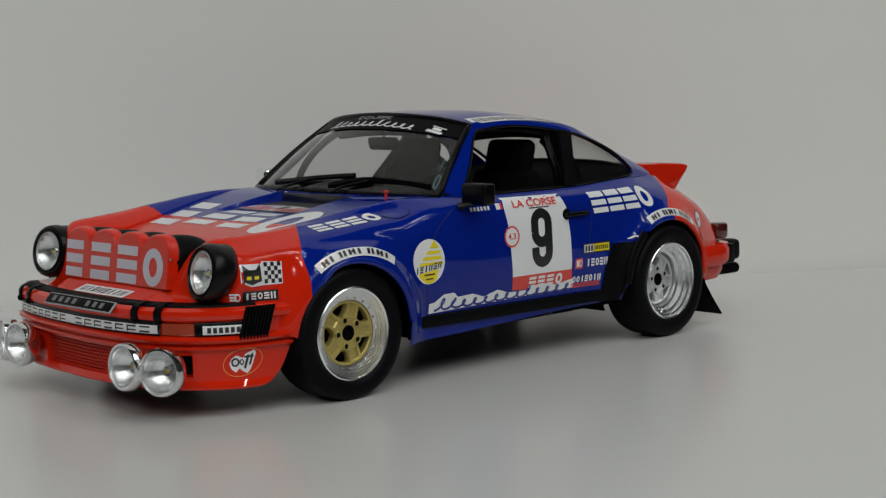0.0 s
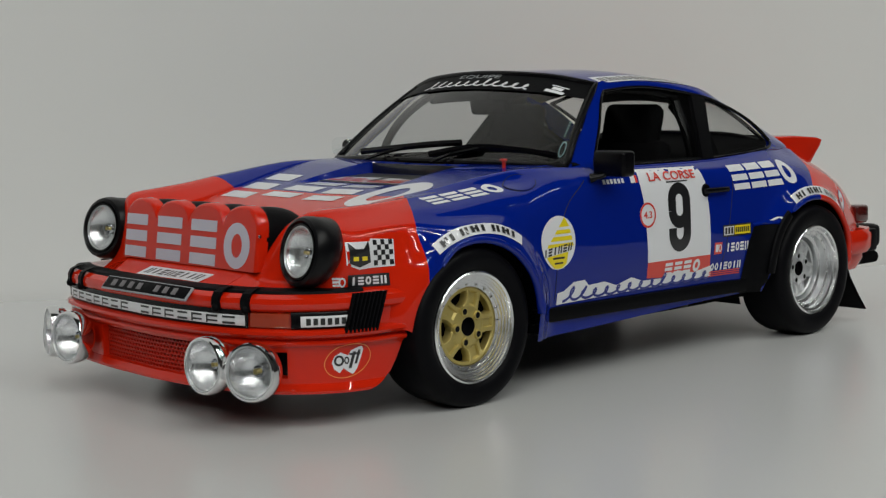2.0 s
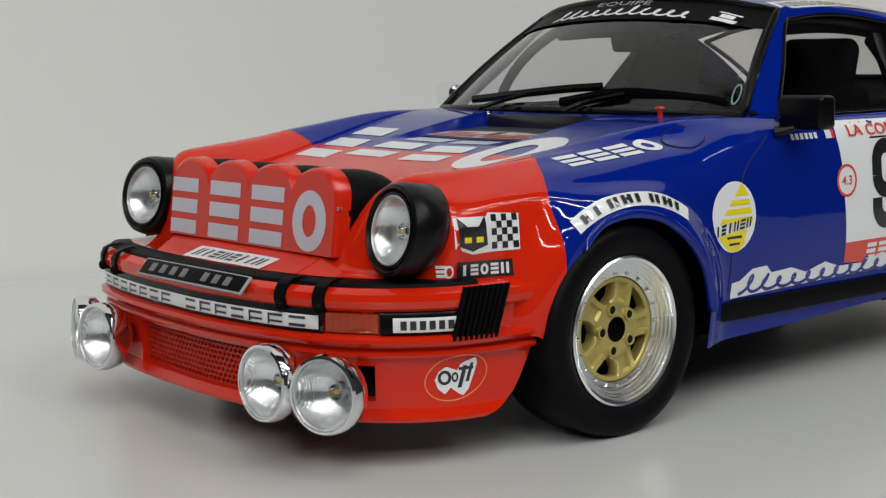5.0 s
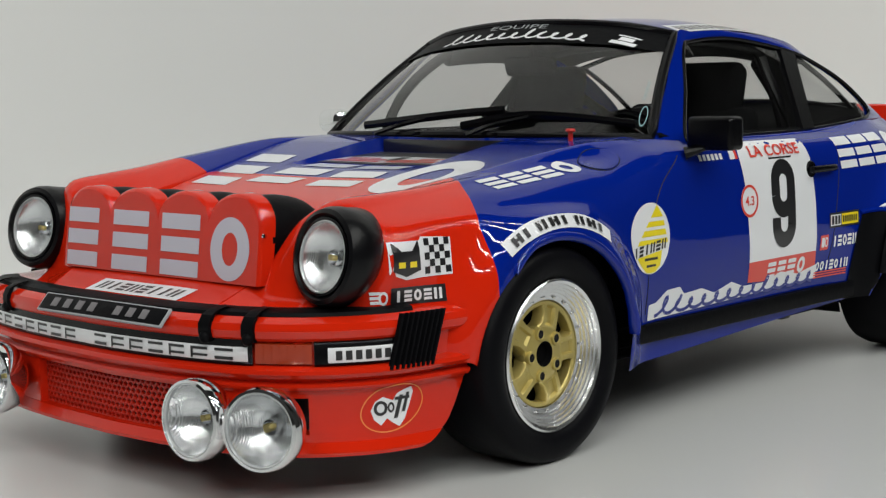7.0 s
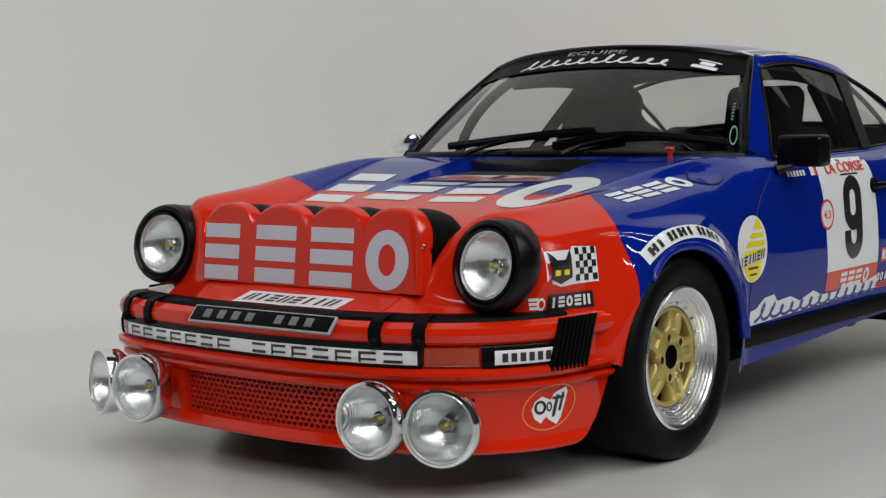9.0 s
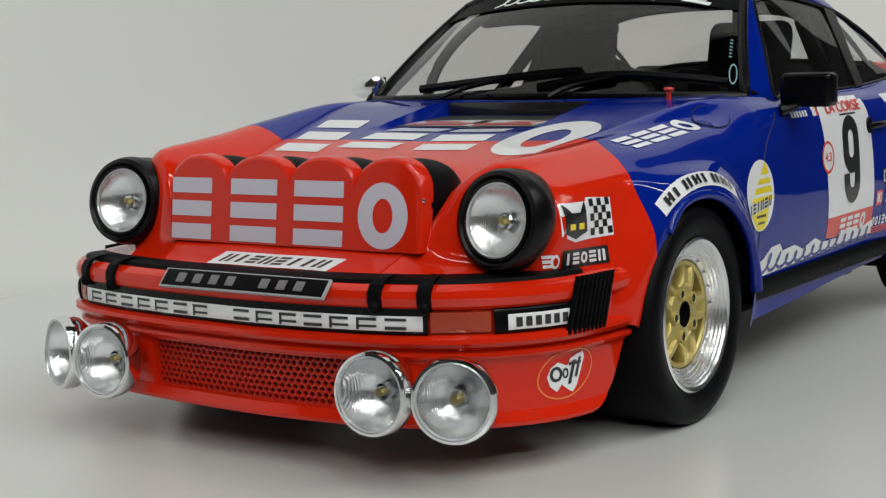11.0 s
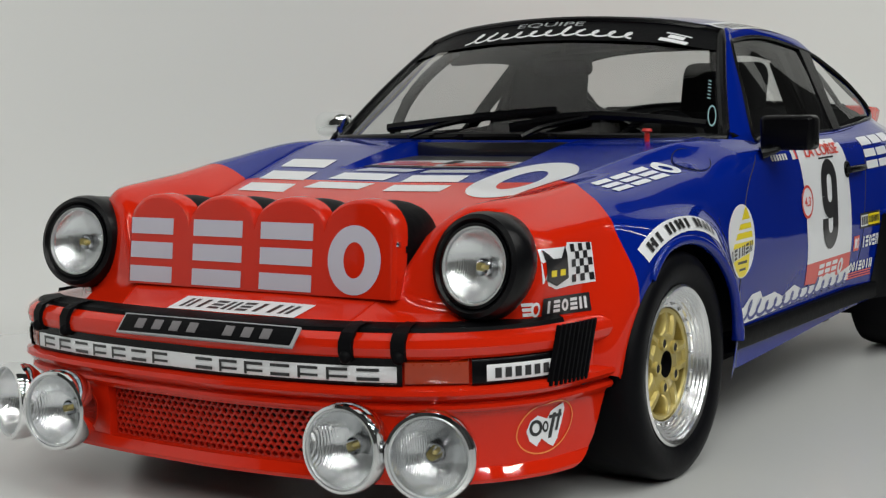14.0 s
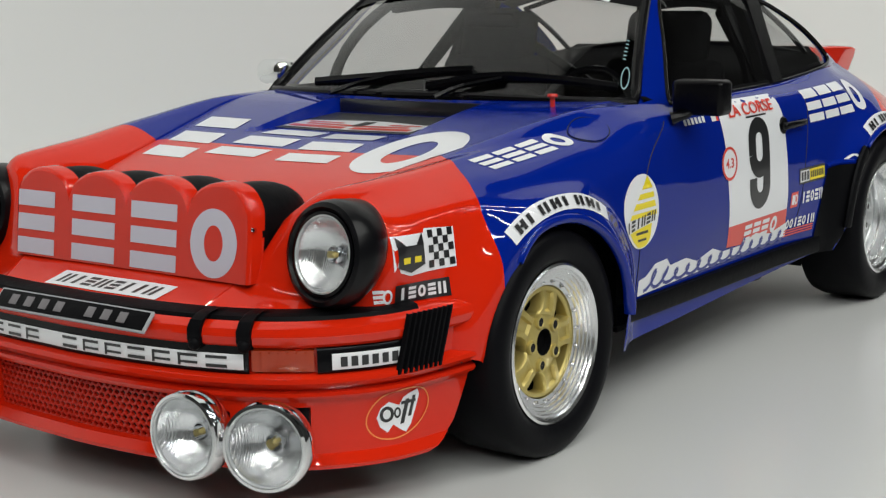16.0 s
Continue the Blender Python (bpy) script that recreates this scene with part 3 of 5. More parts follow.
# ---- wheels ----
TYRE = [(0.2, -0.235), (0.27, -0.235), (0.294, -0.22), (0.303, -0.19), (0.305, -0.11), (0.305, -0.035), (0.303, -0.012), (0.297, 0.003), (0.286, 0.012), (0.265, 0.016), (0.24, 0.013), (0.222, 0.006), (0.212, -0.006), (0.2, -0.02)]
RIM = [(0.150, -0.055), (0.152, -0.036), (0.165, -0.034), (0.1665, -0.028), (0.172, -0.027), (0.174, -0.020), (0.181, -0.019), (0.183, -0.012), (0.189, -0.011), (0.191, -0.005), (0.197, -0.004), (0.2, 0.004), (0.208, 0.008), (0.214, 0.004), (0.214, -0.02)]
RIM_DEEP = [(0.135, -0.14), (0.140, -0.115), (0.152, -0.11), (0.156, -0.075), (0.17, -0.07), (0.173, -0.04), (0.187, -0.036), (0.19, -0.014), (0.2, -0.01), (0.204, 0.004), (0.211, 0.008), (0.216, 0.004), (0.216, -0.02)]


def spokes(r, y):
    """A five-armed centre: broad arms with a sunk channel, joined to a flat hub and an outer flange."""
    bm = bmesh.new()
    for k in range(5):
        a = 2 * math.pi * k / 5 + math.pi / 2
        c, s = math.cos(a), math.sin(a)

        def at(u, w, d):
            return Vector((u * c - w * s, y + d, u * s + w * c))

        rows = []
        for u, w, d, sunk in ((0.05, 0.046, 0.004, 0.0), (0.072, 0.042, 0.007, 0.0), (0.080, 0.038, 0.010, 0.002), (0.088, 0.035, 0.012, 0.011), (0.115, 0.035, 0.012, 0.012), (r - 0.014, 0.040, 0.008, 0.010), (r - 0.008, 0.043, 0.006, 0.0), (r, 0.047, 0.004, 0.0)):
            rows.append([at(u, -w, d - 0.04), at(u, -w, d - 0.006), at(u, -w * 0.9, d), at(u, -w * 0.52, d), at(u, -w * 0.42, d - sunk), at(u, w * 0.42, d - sunk), at(u, w * 0.52, d), at(u, w * 0.9, d), at(u, w, d - 0.006), at(u, w, d - 0.04)])
        grid(rows, bm)
    lathe([(0.033, y - 0.02), (0.033, y + 0.006), (0.037, y + 0.0105), (0.072, y + 0.0085), (0.082, y + 0.004), (0.084, y - 0.006), (0.08, y - 0.03)], 40, bm)
    lathe([(r - 0.008, y - 0.03), (r - 0.008, y + 0.003), (r - 0.005, y + 0.006), (r + 0.004, y + 0.006), (r + 0.008, y - 0.002), (r + 0.008, y - 0.03)], 56, bm)
    return bm


def rivets(r, y, n, size):
    bm = bmesh.new()
    for k in range(n):
        a = 2 * math.pi * k / n
        lathe([(size, 0), (size * 0.9, size * 0.5), (size * 0.5, size * 0.9), (0.0005, size)], 8, bm, Matrix.Translation((r * math.cos(a), y, r * math.sin(a))))
    return bm


def wheel(name, x, y, z, side, rim, spoke_mat, spoke_y, spoke_r, label, scale=1.0, turn=0.0, bulk=1.0):
    hub = new(name)
    hub.parent = car
    tagged(hub, label)
    at = Matrix.Translation(Vector((x, y * side, z)) * S) @ Matrix.Rotation(radians(0 if side > 0 else 180), 4, "Z") @ Matrix.Rotation(radians(turn), 4, "Y") @ Matrix.Scale(scale, 4)
    hub.matrix_basis = at
    part("tyre", lathe([(r if r < 0.23 else 0.23 + (r - 0.23) * (1 + (bulk - 1) * 4), y) for r, y in TYRE], 72), RUBBER, hub, "black slick tyre", plan=False)
    part("rim", lathe(rim, 72), ALLOY, hub, "polished stepped alloy rim", plan=False)
    part("spokes", spokes(spoke_r, spoke_y), spoke_mat, hub, plan=False)
    part("rivets", rivets(0.161 if rim is RIM else 0.18, -0.032 if rim is RIM else -0.038, 20, 0.0055), CHROME, hub, plan=False)
    for k in range(5):
        a = 2 * math.pi * (k + 0.5) / 5 + math.pi / 2
        spot = Matrix.Translation((0.062 * math.cos(a), spoke_y - 0.003, 0.062 * math.sin(a)))
        part("bolt_collar", lathe([(0.011, 0.016), (0.013, 0.020), (0.0175, 0.020), (0.0195, 0.012), (0.0195, 0.0)], 18, at=spot), spoke_mat, hub, plan=False)
        part("wheel_bolt", lathe([(0.0115, 0), (0.0115, 0.0182), (0.0005, 0.0183)], 14, at=spot), SATIN, hub, plan=False)
    part("hub_bore", lathe([(0.036, 0.0108), (0.033, 0.009), (0.031, -0.01), (0.0005, -0.012)], 24, at=Matrix.Translation((0, spoke_y, 0))), TRIM, hub, plan=False)
    part("brake_disc", lathe([(0.02, spoke_y - 0.05), (0.145, spoke_y - 0.05), (0.145, spoke_y - 0.07)], 40), TRIM, hub, plan=False)


for side in (1, -1):
    wheel("front_wheel", 0, 0.868, 0.302, side, RIM, GOLD, -0.045, 0.144, "front wheel with gold spokes and polished rim", turn=-16)
    wheel("rear_wheel", -2.282, 0.922, 0.312, side, RIM_DEEP, SILVERPAINT, -0.095, 0.134, "rear wheel with deep polished rim", scale=0.99, turn=45, bulk=1.035)
# dark wheel houses
for i in (0, 1):
    for side in (1, -1):
        rows = [[Vector((WX[i] + (WR[i] + 0.02) * math.cos(a), side * y, WZ[i] + (WR[i] + 0.02) * math.sin(a))) for a in np.linspace(-0.4, math.pi + 0.4, 28)] for y in ((0.825, 0.885)[i], 0.45)]
        for k, a in enumerate(np.linspace(-0.4, math.pi + 0.4, 28)):
            rows[0][k].y = side * ((0.825, 0.885)[i] if math.sin(a) > 0.35 else 0.74)
        bm = grid(rows)
        bm.verts.ensure_lookup_table()
        bm.faces.new([bm.verts[28 + k] for k in range(28)])
        part("wheel_house", bm, TRIM, car)
bm = block(0.8, -3.0, -0.44, 0.44, 0.17, 0.24, 0.01)
block(-0.5, -1.7, -0.70, 0.70, 0.20, 0.24, 0.01, bm)
part("underbody", bm, TRIM, car, "black underbody")
# ---- front bumper and spoiler ----
PLAN = [(0.33, 0.87), (0.44, 0.86), (0.54, 0.842), (0.62, 0.818), (0.71, 0.765), (0.80, 0.68), (0.87, 0.56), (0.915, 0.42), (0.942, 0.25), (0.953, 0.1)]
# the right-hand corner stands a little squarer
PLAN_R = [(0.33, 0.872), (0.44, 0.875), (0.54, 0.875), (0.62, 0.868), (0.71, 0.845), (0.80, 0.788), (0.862, 0.695), (0.908, 0.52), (0.938, 0.30), (0.95, 0.1)]
PLAN = PLAN + [(0.955, 0.0)] + [(x, -y) for x, y in PLAN_R[::-1]]
NP = 161
plan = spline([(x, y, 0) for x, y in PLAN], NP)
END = curve((0.5, 0.315), (0.33, 0.334), (0.25, 0.362), (0.19, 0.400), (0.155, 0.445), (0.135, 0.49), (0.122, 0.53))  # where the wheel opening cuts it off


def at_index(f):
    i = min(max(f, 0), NP - 1)
    a = int(i)
    p = plan[a].lerp(plan[min(a + 1, NP - 1)], i - a)
    t = (plan[min(a + 2, NP - 1)] - plan[max(a - 1, 0)]).normalized()
    n = Vector((t.y, -t.x, 0))
    return p, (n if n.dot(Vector((0.3, 0, 0)) + p) > 0 else -n)


def index_x(x, side):
    """Fractional index on the flank where the plan reaches x."""
    ks = range(0, NP // 3) if side > 0 else range(NP - 1, NP - 1 - NP // 3, -1)
    last = None
    for k in ks:
        if plan[k].x >= x:
            if last is None:
                return float(k)
            u = (x - plan[last].x) / (plan[k].x - plan[last].x)
            return last + (k - last) * u
        last = k
    return float(last)


def index_y(y):
    k = min(range(1, NP), key=lambda j: abs(plan[j].y - y))
    lo, hi = (k - 1, k) if plan[k].y < y else (k, min(k + 1, NP - 1))
    d = plan[hi].y - plan[lo].y
    return lo + (y - plan[lo].y) / d if abs(d) > 1e-6 else float(k)


SHAPE = [(-0.20, 0.482), (-0.10, 0.493), (-0.05, 0.492), (-0.018, 0.486), (0.0, 0.473), (0.006, 0.455), (0.002, 0.436), (-0.006, 0.428), (-0.02, 0.424), (-0.02, 0.366), (-0.004, 0.362), (0.012, 0.356), (0.014, 0.345), (0.004, 0.334), (-0.014, 0.330), (-0.018, 0.322),
         (-0.004, 0.318), (-0.001, 0.310), (-0.006, 0.302), (-0.018, 0.298), (-0.022, 0.2925), (-0.023, 0.2905), (-0.0235, 0.279), (-0.0236, 0.277), (-0.026, 0.22), (-0.0235, 0.186), (-0.0234, 0.184), (-0.022, 0.1645), (-0.019, 0.1625), (-0.012, 0.148), (-0.007, 0.138), (-0.010, 0.128), (-0.03, 0.125), (-0.1, 0.14)]


def recess(y, z):
    """Depth of the air intake and of the lamp pockets."""
    if 0.163 < z < 0.2915:
        if abs(y) < 0.382:
            return 0.045
        if 0.60 < abs(y) < 0.687 and 0.185 < z < 0.278:
            return 0.05
    return 0.0


stops = sorted({float(i) for i in range(NP)} | {index_y(s * y) for s in (1, -1) for y in (0.380, 0.384, 0.598, 0.602, 0.685, 0.689)})
rows = []
for f in stops:
    p, n = at_index(f)
    r = []
    for o, z in SHAPE:
        q, m = p, n
        if p.x < END(z):
            q, m = at_index(index_x(END(z), 1 if p.y > 0 else -1))
        r.append(q + m * (o - recess(q.y, z)) + Vector((0, 0, z)))
    rows.append(r)
bumper = part("front_bumper", weld(grid(rows), 0.0002), RED, car, "glossy red front bumper and spoiler", sharp=0.5)


def ribbon(f0, f1, shape, n=40, bm=None):
    """A strip along the bumper between two plan indices: shape of (outward, z)."""
    rows = []
    for f in np.linspace(f0, f1, n):
        p, m = at_index(f)
        rows.append([p + m * o + Vector((0, 0, z)) for o, z in shape])
    bm = grid(rows, bm)
    bm.verts.ensure_lookup_table()
    return bm


# black rubber along the top, straps, and the lettered strip in the groove
part("rubber_strip", ribbon(index_x(0.52, 1), index_y(-0.77), [(-0.10, 0.49), (-0.09, 0.504), (-0.045, 0.502), (-0.03, 0.497), (-0.024, 0.485)], 120), BLACK, bumper, "black rubber top strip")
for y in (0.43, 0.555, -0.525, -0.665):
    rows = []
    for o, z, lean in ((-0.075, 0.507, 1.9), (-0.045, 0.508, 1.2), (-0.02, 0.503, 0.7), (0.004, 0.491, 0.3), (0.014, 0.470, 0.0), (0.015, 0.445, 0.0), (0.004, 0.424, 0.0)):
        r = []
        for k, lift in ((-1.0, -0.012), (-0.85, 0.0), (0.85, 0.0), (1.0, -0.012)):
            p, m = at_index(index_y(y + 0.016 * lean) + k * 1.25)
            r.append(p + m * (o + lift) + Vector((0, 0, z)))
        rows.append(r)
    strap = part("strap", grid(rows), BLACK, bumper, "black rubber strap")
    p, m = at_index(index_y(y))
    knob = bmesh.new()
    bmesh.ops.create_uvsphere(knob, u_segments=14, v_segments=8, radius=0.017)
    bmesh.ops.translate(knob, verts=knob.verts, vec=p + m * 0.008 + Vector((0, 0, 0.434)))
    part("strap_end", knob, BLACK, strap)
part("name_strip", ribbon(index_y(0.562), index_y(-0.69), [(-0.02, 0.362), (-0.006, 0.364), (-0.003, 0.37), (-0.003, 0.432), (-0.01, 0.437), (-0.025, 0.436)], 90), SATIN, bumper, "black strip in the bumper groove")
plate_strip = part("white_inlay", ribbon(index_y(0.55), index_y(-0.678), [(-0.001, 0.374), (0.0002, 0.376), (0.0002, 0.410), (-0.001, 0.412)], 90), WHITE, bumper, "white inlay with dark lettering bars")
for k in range(15):
    if k == 7:
        continue
    y = -0.645 + k * 0.0785
    i0, i1 = index_y(y), index_y(y + 0.056)
    if k % 3 == 2:
        shape = [(0.0025, 0.378), (0.0025, 0.386)]
        part("lettering_bar", ribbon(i0, i1, [(0.0025, 0.400), (0.0025, 0.407)], 6), INK, plate_strip)
    else:
        shape = [(0.0025, 0.383), (0.0025, 0.389)]
        part("lettering_bar", ribbon(i0, i0 + (i1 - i0) * 0.14, [(0.0025, 0.377), (0.0025, 0.400)], 3), INK, plate_strip)
        part("lettering_bar", ribbon(i0, i1, [(0.0025, 0.400), (0.0025, 0.407)], 6), INK, plate_strip)
    part("lettering_bar", ribbon(i0, i1, shape, 6), INK, plate_strip)
for s in (1, -1):
    a, b = index_y(s * (0.567 if s > 0 else 0.70)), index_y(s * (0.70 if s > 0 else 0.755))
    signal = part("turn_signal", ribbon(min(a, b), max(a, b), [(-0.018, 0.367), (-0.008, 0.37), (-0.006, 0.39), (-0.008, 0.42), (-0.018, 0.424)], 16), AMBER, bumper, "amber red turn signal lens")
    for k in range(1, 7):  # upright ribs of the lens
        i0 = min(a, b) + (max(a, b) - min(a, b)) * k / 7
        part("lens_rib", ribbon(i0 - 0.12, i0 + 0.12, [(-0.010, 0.371), (-0.0045, 0.376), (-0.0035, 0.39), (-0.0045, 0.414), (-0.010, 0.420)], 3), AMBER, signal)
    a, b = index_y(s * (0.705 if s > 0 else 0.76)), index_x(0.585, s)
    part("side_housing", ribbon(min(a, b), max(a, b), [(-0.02, 0.362), (-0.003, 0.366), (0.0, 0.37), (0.0, 0.42), (-0.003, 0.425), (-0.02, 0.428)], 20), SATIN, bumper)
    a, b = index_y(s * (0.73 if s > 0 else 0.78)), index_x(0.592, s)
    tp = part("sticker", ribbon(min(a, b), max(a, b), [(0.002, 0.373), (0.003, 0.375), (0.003, 0.410), (0.002, 0.412)], 16), WHITE, bumper, "white sticker with black lettering bars")
    a, b = min(a, b), max(a, b)
    for k in range(6):
        i0 = a + (b - a) * (0.1 + k * 0.14)
        part("lettering_bar", ribbon(i0, i0 + (b - a) * 0.09, [(0.005, 0.38), (0.005, 0.404)], 4), INK, tp)
    # ribbed rubber bellows at the corner
    bel = bmesh.new()
    for k in range(9):
        u0, u1 = k / 9, (k + 1) / 9
        rws = []
        for v in np.linspace(0, 1, 8):
            z = 0.348 + 0.142 * v
            xa, xb = 0.620 - 0.035 * v, 0.480 - 0.045 * v
            r = []
            for u, o in ((u0, 0.006), (u0 + (u1 - u0) * 0.25, 0.018), (u0 + (u1 - u0) * 0.6, 0.018), (u1 - 0.008, 0.006)):
                p, m = at_index(index_x(xa + (xb - xa) * u, s))
                r.append(p + m * o + Vector((0, 0, z)))
            rws.append(r)
        grid(rws, bel)
    part("bellows", weld(bel, 0.003), BLACK, bumper, "ribbed black rubber bumper bellows", sharp=0.9)
    # dark pocket behind the outer lamp
    a, b = index_y(s * 0.602), index_y(s * 0.685)
    part("lamp_pocket", ribbon(min(a, b), max(a, b), [(-0.072, 0.187), (-0.072, 0.276)], 12), SATIN, bumper)

# perforated sheet in the air intake, over a backing coloured as the shade behind it
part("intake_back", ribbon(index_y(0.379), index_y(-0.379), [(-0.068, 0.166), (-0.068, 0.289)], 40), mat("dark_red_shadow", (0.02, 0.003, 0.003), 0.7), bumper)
mesh = bmesh.new()
i0, i1 = index_y(0.380), index_y(-0.380)
cols, lines = 34, 8


def sheet_point(u, v, deep):
    p, m = at_index(i0 + (i1 - i0) * min(max(u, 0), 1))
    return p + m * (-0.046 - deep) + Vector((0, 0, 0.164 + 0.1275 * v))


for j in range(lines):
    for k in range(cols + 1):
        cu, cv = (k + (0.5 if j % 2 == 0 else 0.0)) / cols, (j + 0.5) / lines
        if cu > 1 + 0.2 / cols:
            continue
        hu, hv = 0.5 / cols, 0.5 / lines
        box = [(-1, 0), (-1, -1), (0, -1), (1, -1), (1, 0), (1, 1), (0, 1), (-1, 1)]
        hole = [(-0.86, 0), (-0.47, -0.5), (0, -0.96), (0.47, -0.5), (0.86, 0), (0.47, 0.5), (0, 0.96), (-0.47, 0.5)]
        outer_ring = [sheet_point(cu + a * hu, cv + b * hv, 0) for a, b in box]
        inner_ring = [sheet_point(cu + a * hu, cv + b * hv, 0.0015) for a, b in hole]
        deep_ring = [sheet_point(cu + a * hu * 0.9, cv + b * hv * 0.9, 0.009) for a, b in hole]
        grid([outer_ring, inner_ring, deep_ring], mesh, closed_v=True)
tagged(part("intake_mesh", mesh, MESHRED, bumper, "red perforated sheet in the air intake"), kind="stuff")

# number plate on the bumper top
plate_at = Matrix.Translation((0.95, 0.015, 0.474)) @ Matrix.Rotation(radians(-44), 4, "Y")
plate = part("number_plate", block(-0.004, 0.004, -0.293, 0.293, -0.031, 0.031, 0.003, at=plate_at), GREY, car, "black number plate with a silver edge")
part("plate_face", block(0.003, 0.006, -0.285, 0.285, -0.0255, 0.0255, 0.001, at=plate_at), BLACK, plate)
for k in range(8):
    if k in (4,):
        continue
    y = -0.235 + k * 0.06
    part("lettering_bar", block(0.005, 0.0075, y, y + 0.03, -0.015, 0.015, 0.001, at=plate_at), PLATEGREY, plate)


# ---- lamps ----
def lamp(name, place, radius, yaw, pitch, depth, label, chrome_rim, under, housing=CHROME, bowl=1.0):
    at = Matrix.Translation(Vector(place) * S) @ Matrix.Rotation(radians(yaw), 4, "Z") @ Matrix.Rotation(radians(-pitch), 4, "Y") @ Matrix.Rotation(radians(-90), 4, "Z")
    base = new(name)
    base.parent, base.matrix_basis = under, at
    tagged(base, label)
    r = radius
    rim = part("rim", lathe([(r * 0.90, 0.004), (r * 0.93, 0.012), (r, 0.010), (r * 1.03, 0.0), (r * 1.04, -0.02), (r * 1.02, -0.03)], 56), chrome_rim, base, "chrome rim" if chrome_rim is CHROME else "", plan=False)
    if depth:
        part("housing", lathe([(r * 1.02, -0.03), (r * 0.97, -0.05), (r * 0.8, -depth * 0.7), (r * 0.45, -depth), (0.001, -depth)], 48), housing, base, plan=False)
    part("reflector", lathe([(r * 0.92, 0.0), (r * 0.85, -0.025 * bowl), (r * 0.6, -0.055 * bowl), (r * 0.3, -0.075 * bowl), (r * 0.12, -0.08 * bowl), (0.001, -0.08 * bowl)], 48), SILVER, base, "silvered reflector", plan=False)
    part("bulb_shield", lathe([(r * 0.20, -0.070 * bowl), (r * 0.22, -0.050 * bowl), (r * 0.19, -0.046 * bowl), (r * 0.17, -0.060 * bowl), (r * 0.10, -0.078 * bowl)], 28), CHROME, base, plan=False)
    part("glass_edge", lathe([(r * 0.935, 0.002), (r * 0.925, 0.010), (r * 0.89, 0.0115), (r * 0.865, 0.0075), (r * 0.87, 0.001)], 48), EDGEGLASS, base, plan=False)
    part("bulb", lathe([(0.001, -0.044 * bowl), (0.004, -0.046 * bowl), (0.006, -0.052 * bowl), (0.006, -0.08 * bowl)], 16), YELLOWGLASS, base, "yellowish bulb", plan=False)
    lens = part("lens", lathe([(r * 0.93, 0.006), (r * 0.7, 0.013), (r * 0.4, 0.018), (0.001, 0.02)], 48), LENS, base, "clear fluted lens", plan=False)
    lens.visible_shadow = False
    return base


EDGEGLASS = mat("lamp_glass_edge", (0.55, 0.57, 0.58), 0.12, 0.35)
YELLOWGLASS = mat("yellow_bulb", (0.72, 0.58, 0.22), 0.2, coat=0.5)
for s in (1, -1):
    lamp_z = 0.627 if s > 0 else 0.639
    lamp("headlight", (0.650, s * 0.645, lamp_z), 0.101, s * -6, 10, 0.0, "round headlight", SATIN, car, bowl=0.55)
    # matt black bezel that runs back into the wing
    bez = bmesh.new()
    rows = []
    for back, rr, up, inward in ((-0.004, 0.098, 0.0, 0), (0.006, 0.103, 0, 0), (0.014, 0.111, 0, 0), (0.009, 0.122, 0.0, 0), (-0.008, 0.128, 0.001, 0), (-0.03, 0.130, 0.002, 0), (-0.05, 0.129, 0.003, 0.002), (-0.09, 0.121, 0.014, 0.012), (-0.115, 0.112, 0.022, 0.022), (-0.125, 0.10, 0.020, 0.024)):
        m = Matrix.Translation((0.650, s * 0.645, lamp_z)) @ Matrix.Rotation(radians(s * -6), 4, "Z") @ Matrix.Rotation(radians(-10), 4, "Y")
        rows.append([m @ Vector((back, rr * math.cos(a) - s * inward, rr * math.sin(a) + up)) for a in np.linspace(0, 2 * math.pi, 56, endpoint=False)])
    part("headlight_bezel", grid(rows, bez, closed_v=True), BEZEL, car, "matt black headlight bezel", plan=False)
    for place, yaw, rr in (((0.950, 0.465 if s > 0 else -0.445, 0.238), s * 3 if s > 0 else 4, 0.101), ((0.902, s * 0.668, 0.232), s * 20, 0.101)):
        fl = lamp("driving_lamp", place, rr, yaw, 3, 0.10, "round chrome driving lamp", CHROME, car)
        part("bracket", block(-0.012, 0.012, -0.17, -0.095, -0.03, 0.03, 0.004), SATIN, fl, plan=False)

# ---- lamp pod on the nose ----
POD_Y = 0.015


def pod_x(z):
    return 0.745 - 0.12 * (z - 0.64)


outline = [Vector((0, -0.452, 0.548))]
for k, c in enumerate((-0.345, -0.115, 0.115, 0.345)):
    top, r = 0.788, 0.115
    for a in np.linspace(180, 0, 15):
        ca, sa = math.cos(radians(a)), math.sin(radians(a))
        y, z = c + (r if 0 < k < 3 or (k == 0) == (ca > 0) else r - 0.008) * ca, 0.70 + (top - 0.70) * sa ** 0.8
        outline.append(Vector((0, y, max(z, 0.712 if abs(abs(y - c) - r) < 0.02 and not (k in (0, 3) and (ca < 0) == (k == 0)) else z))))
outline.append(Vector((0, 0.452, 0.548)))
rows = []
for d, shrink in ((-0.055, 0.0), (-0.012, 0.0), (-0.004, 0.003), (0.0, 0.010)):
    rows.append([Vector((pod_x(p.z) + d, POD_Y + p.y - shrink * (1 if p.y > 0 else -1) * (abs(p.y) > 0.4), p.z - (shrink if p.z > 0.6 else 0))) for p in outline])
bm = grid(rows)
bm.verts.ensure_lookup_table()
edge = [v.co.copy() for v in bm.verts[-len(outline):]]
pod = part("lamp_pod", weld(bm, 0.0004), RED, car, "red scalloped lamp pod cover on the nose", sharp=0.9)
face = bmesh.new()
face.faces.new([face.verts.new(p) for p in edge])
bmesh.ops.triangulate(face, faces=face.faces[:])
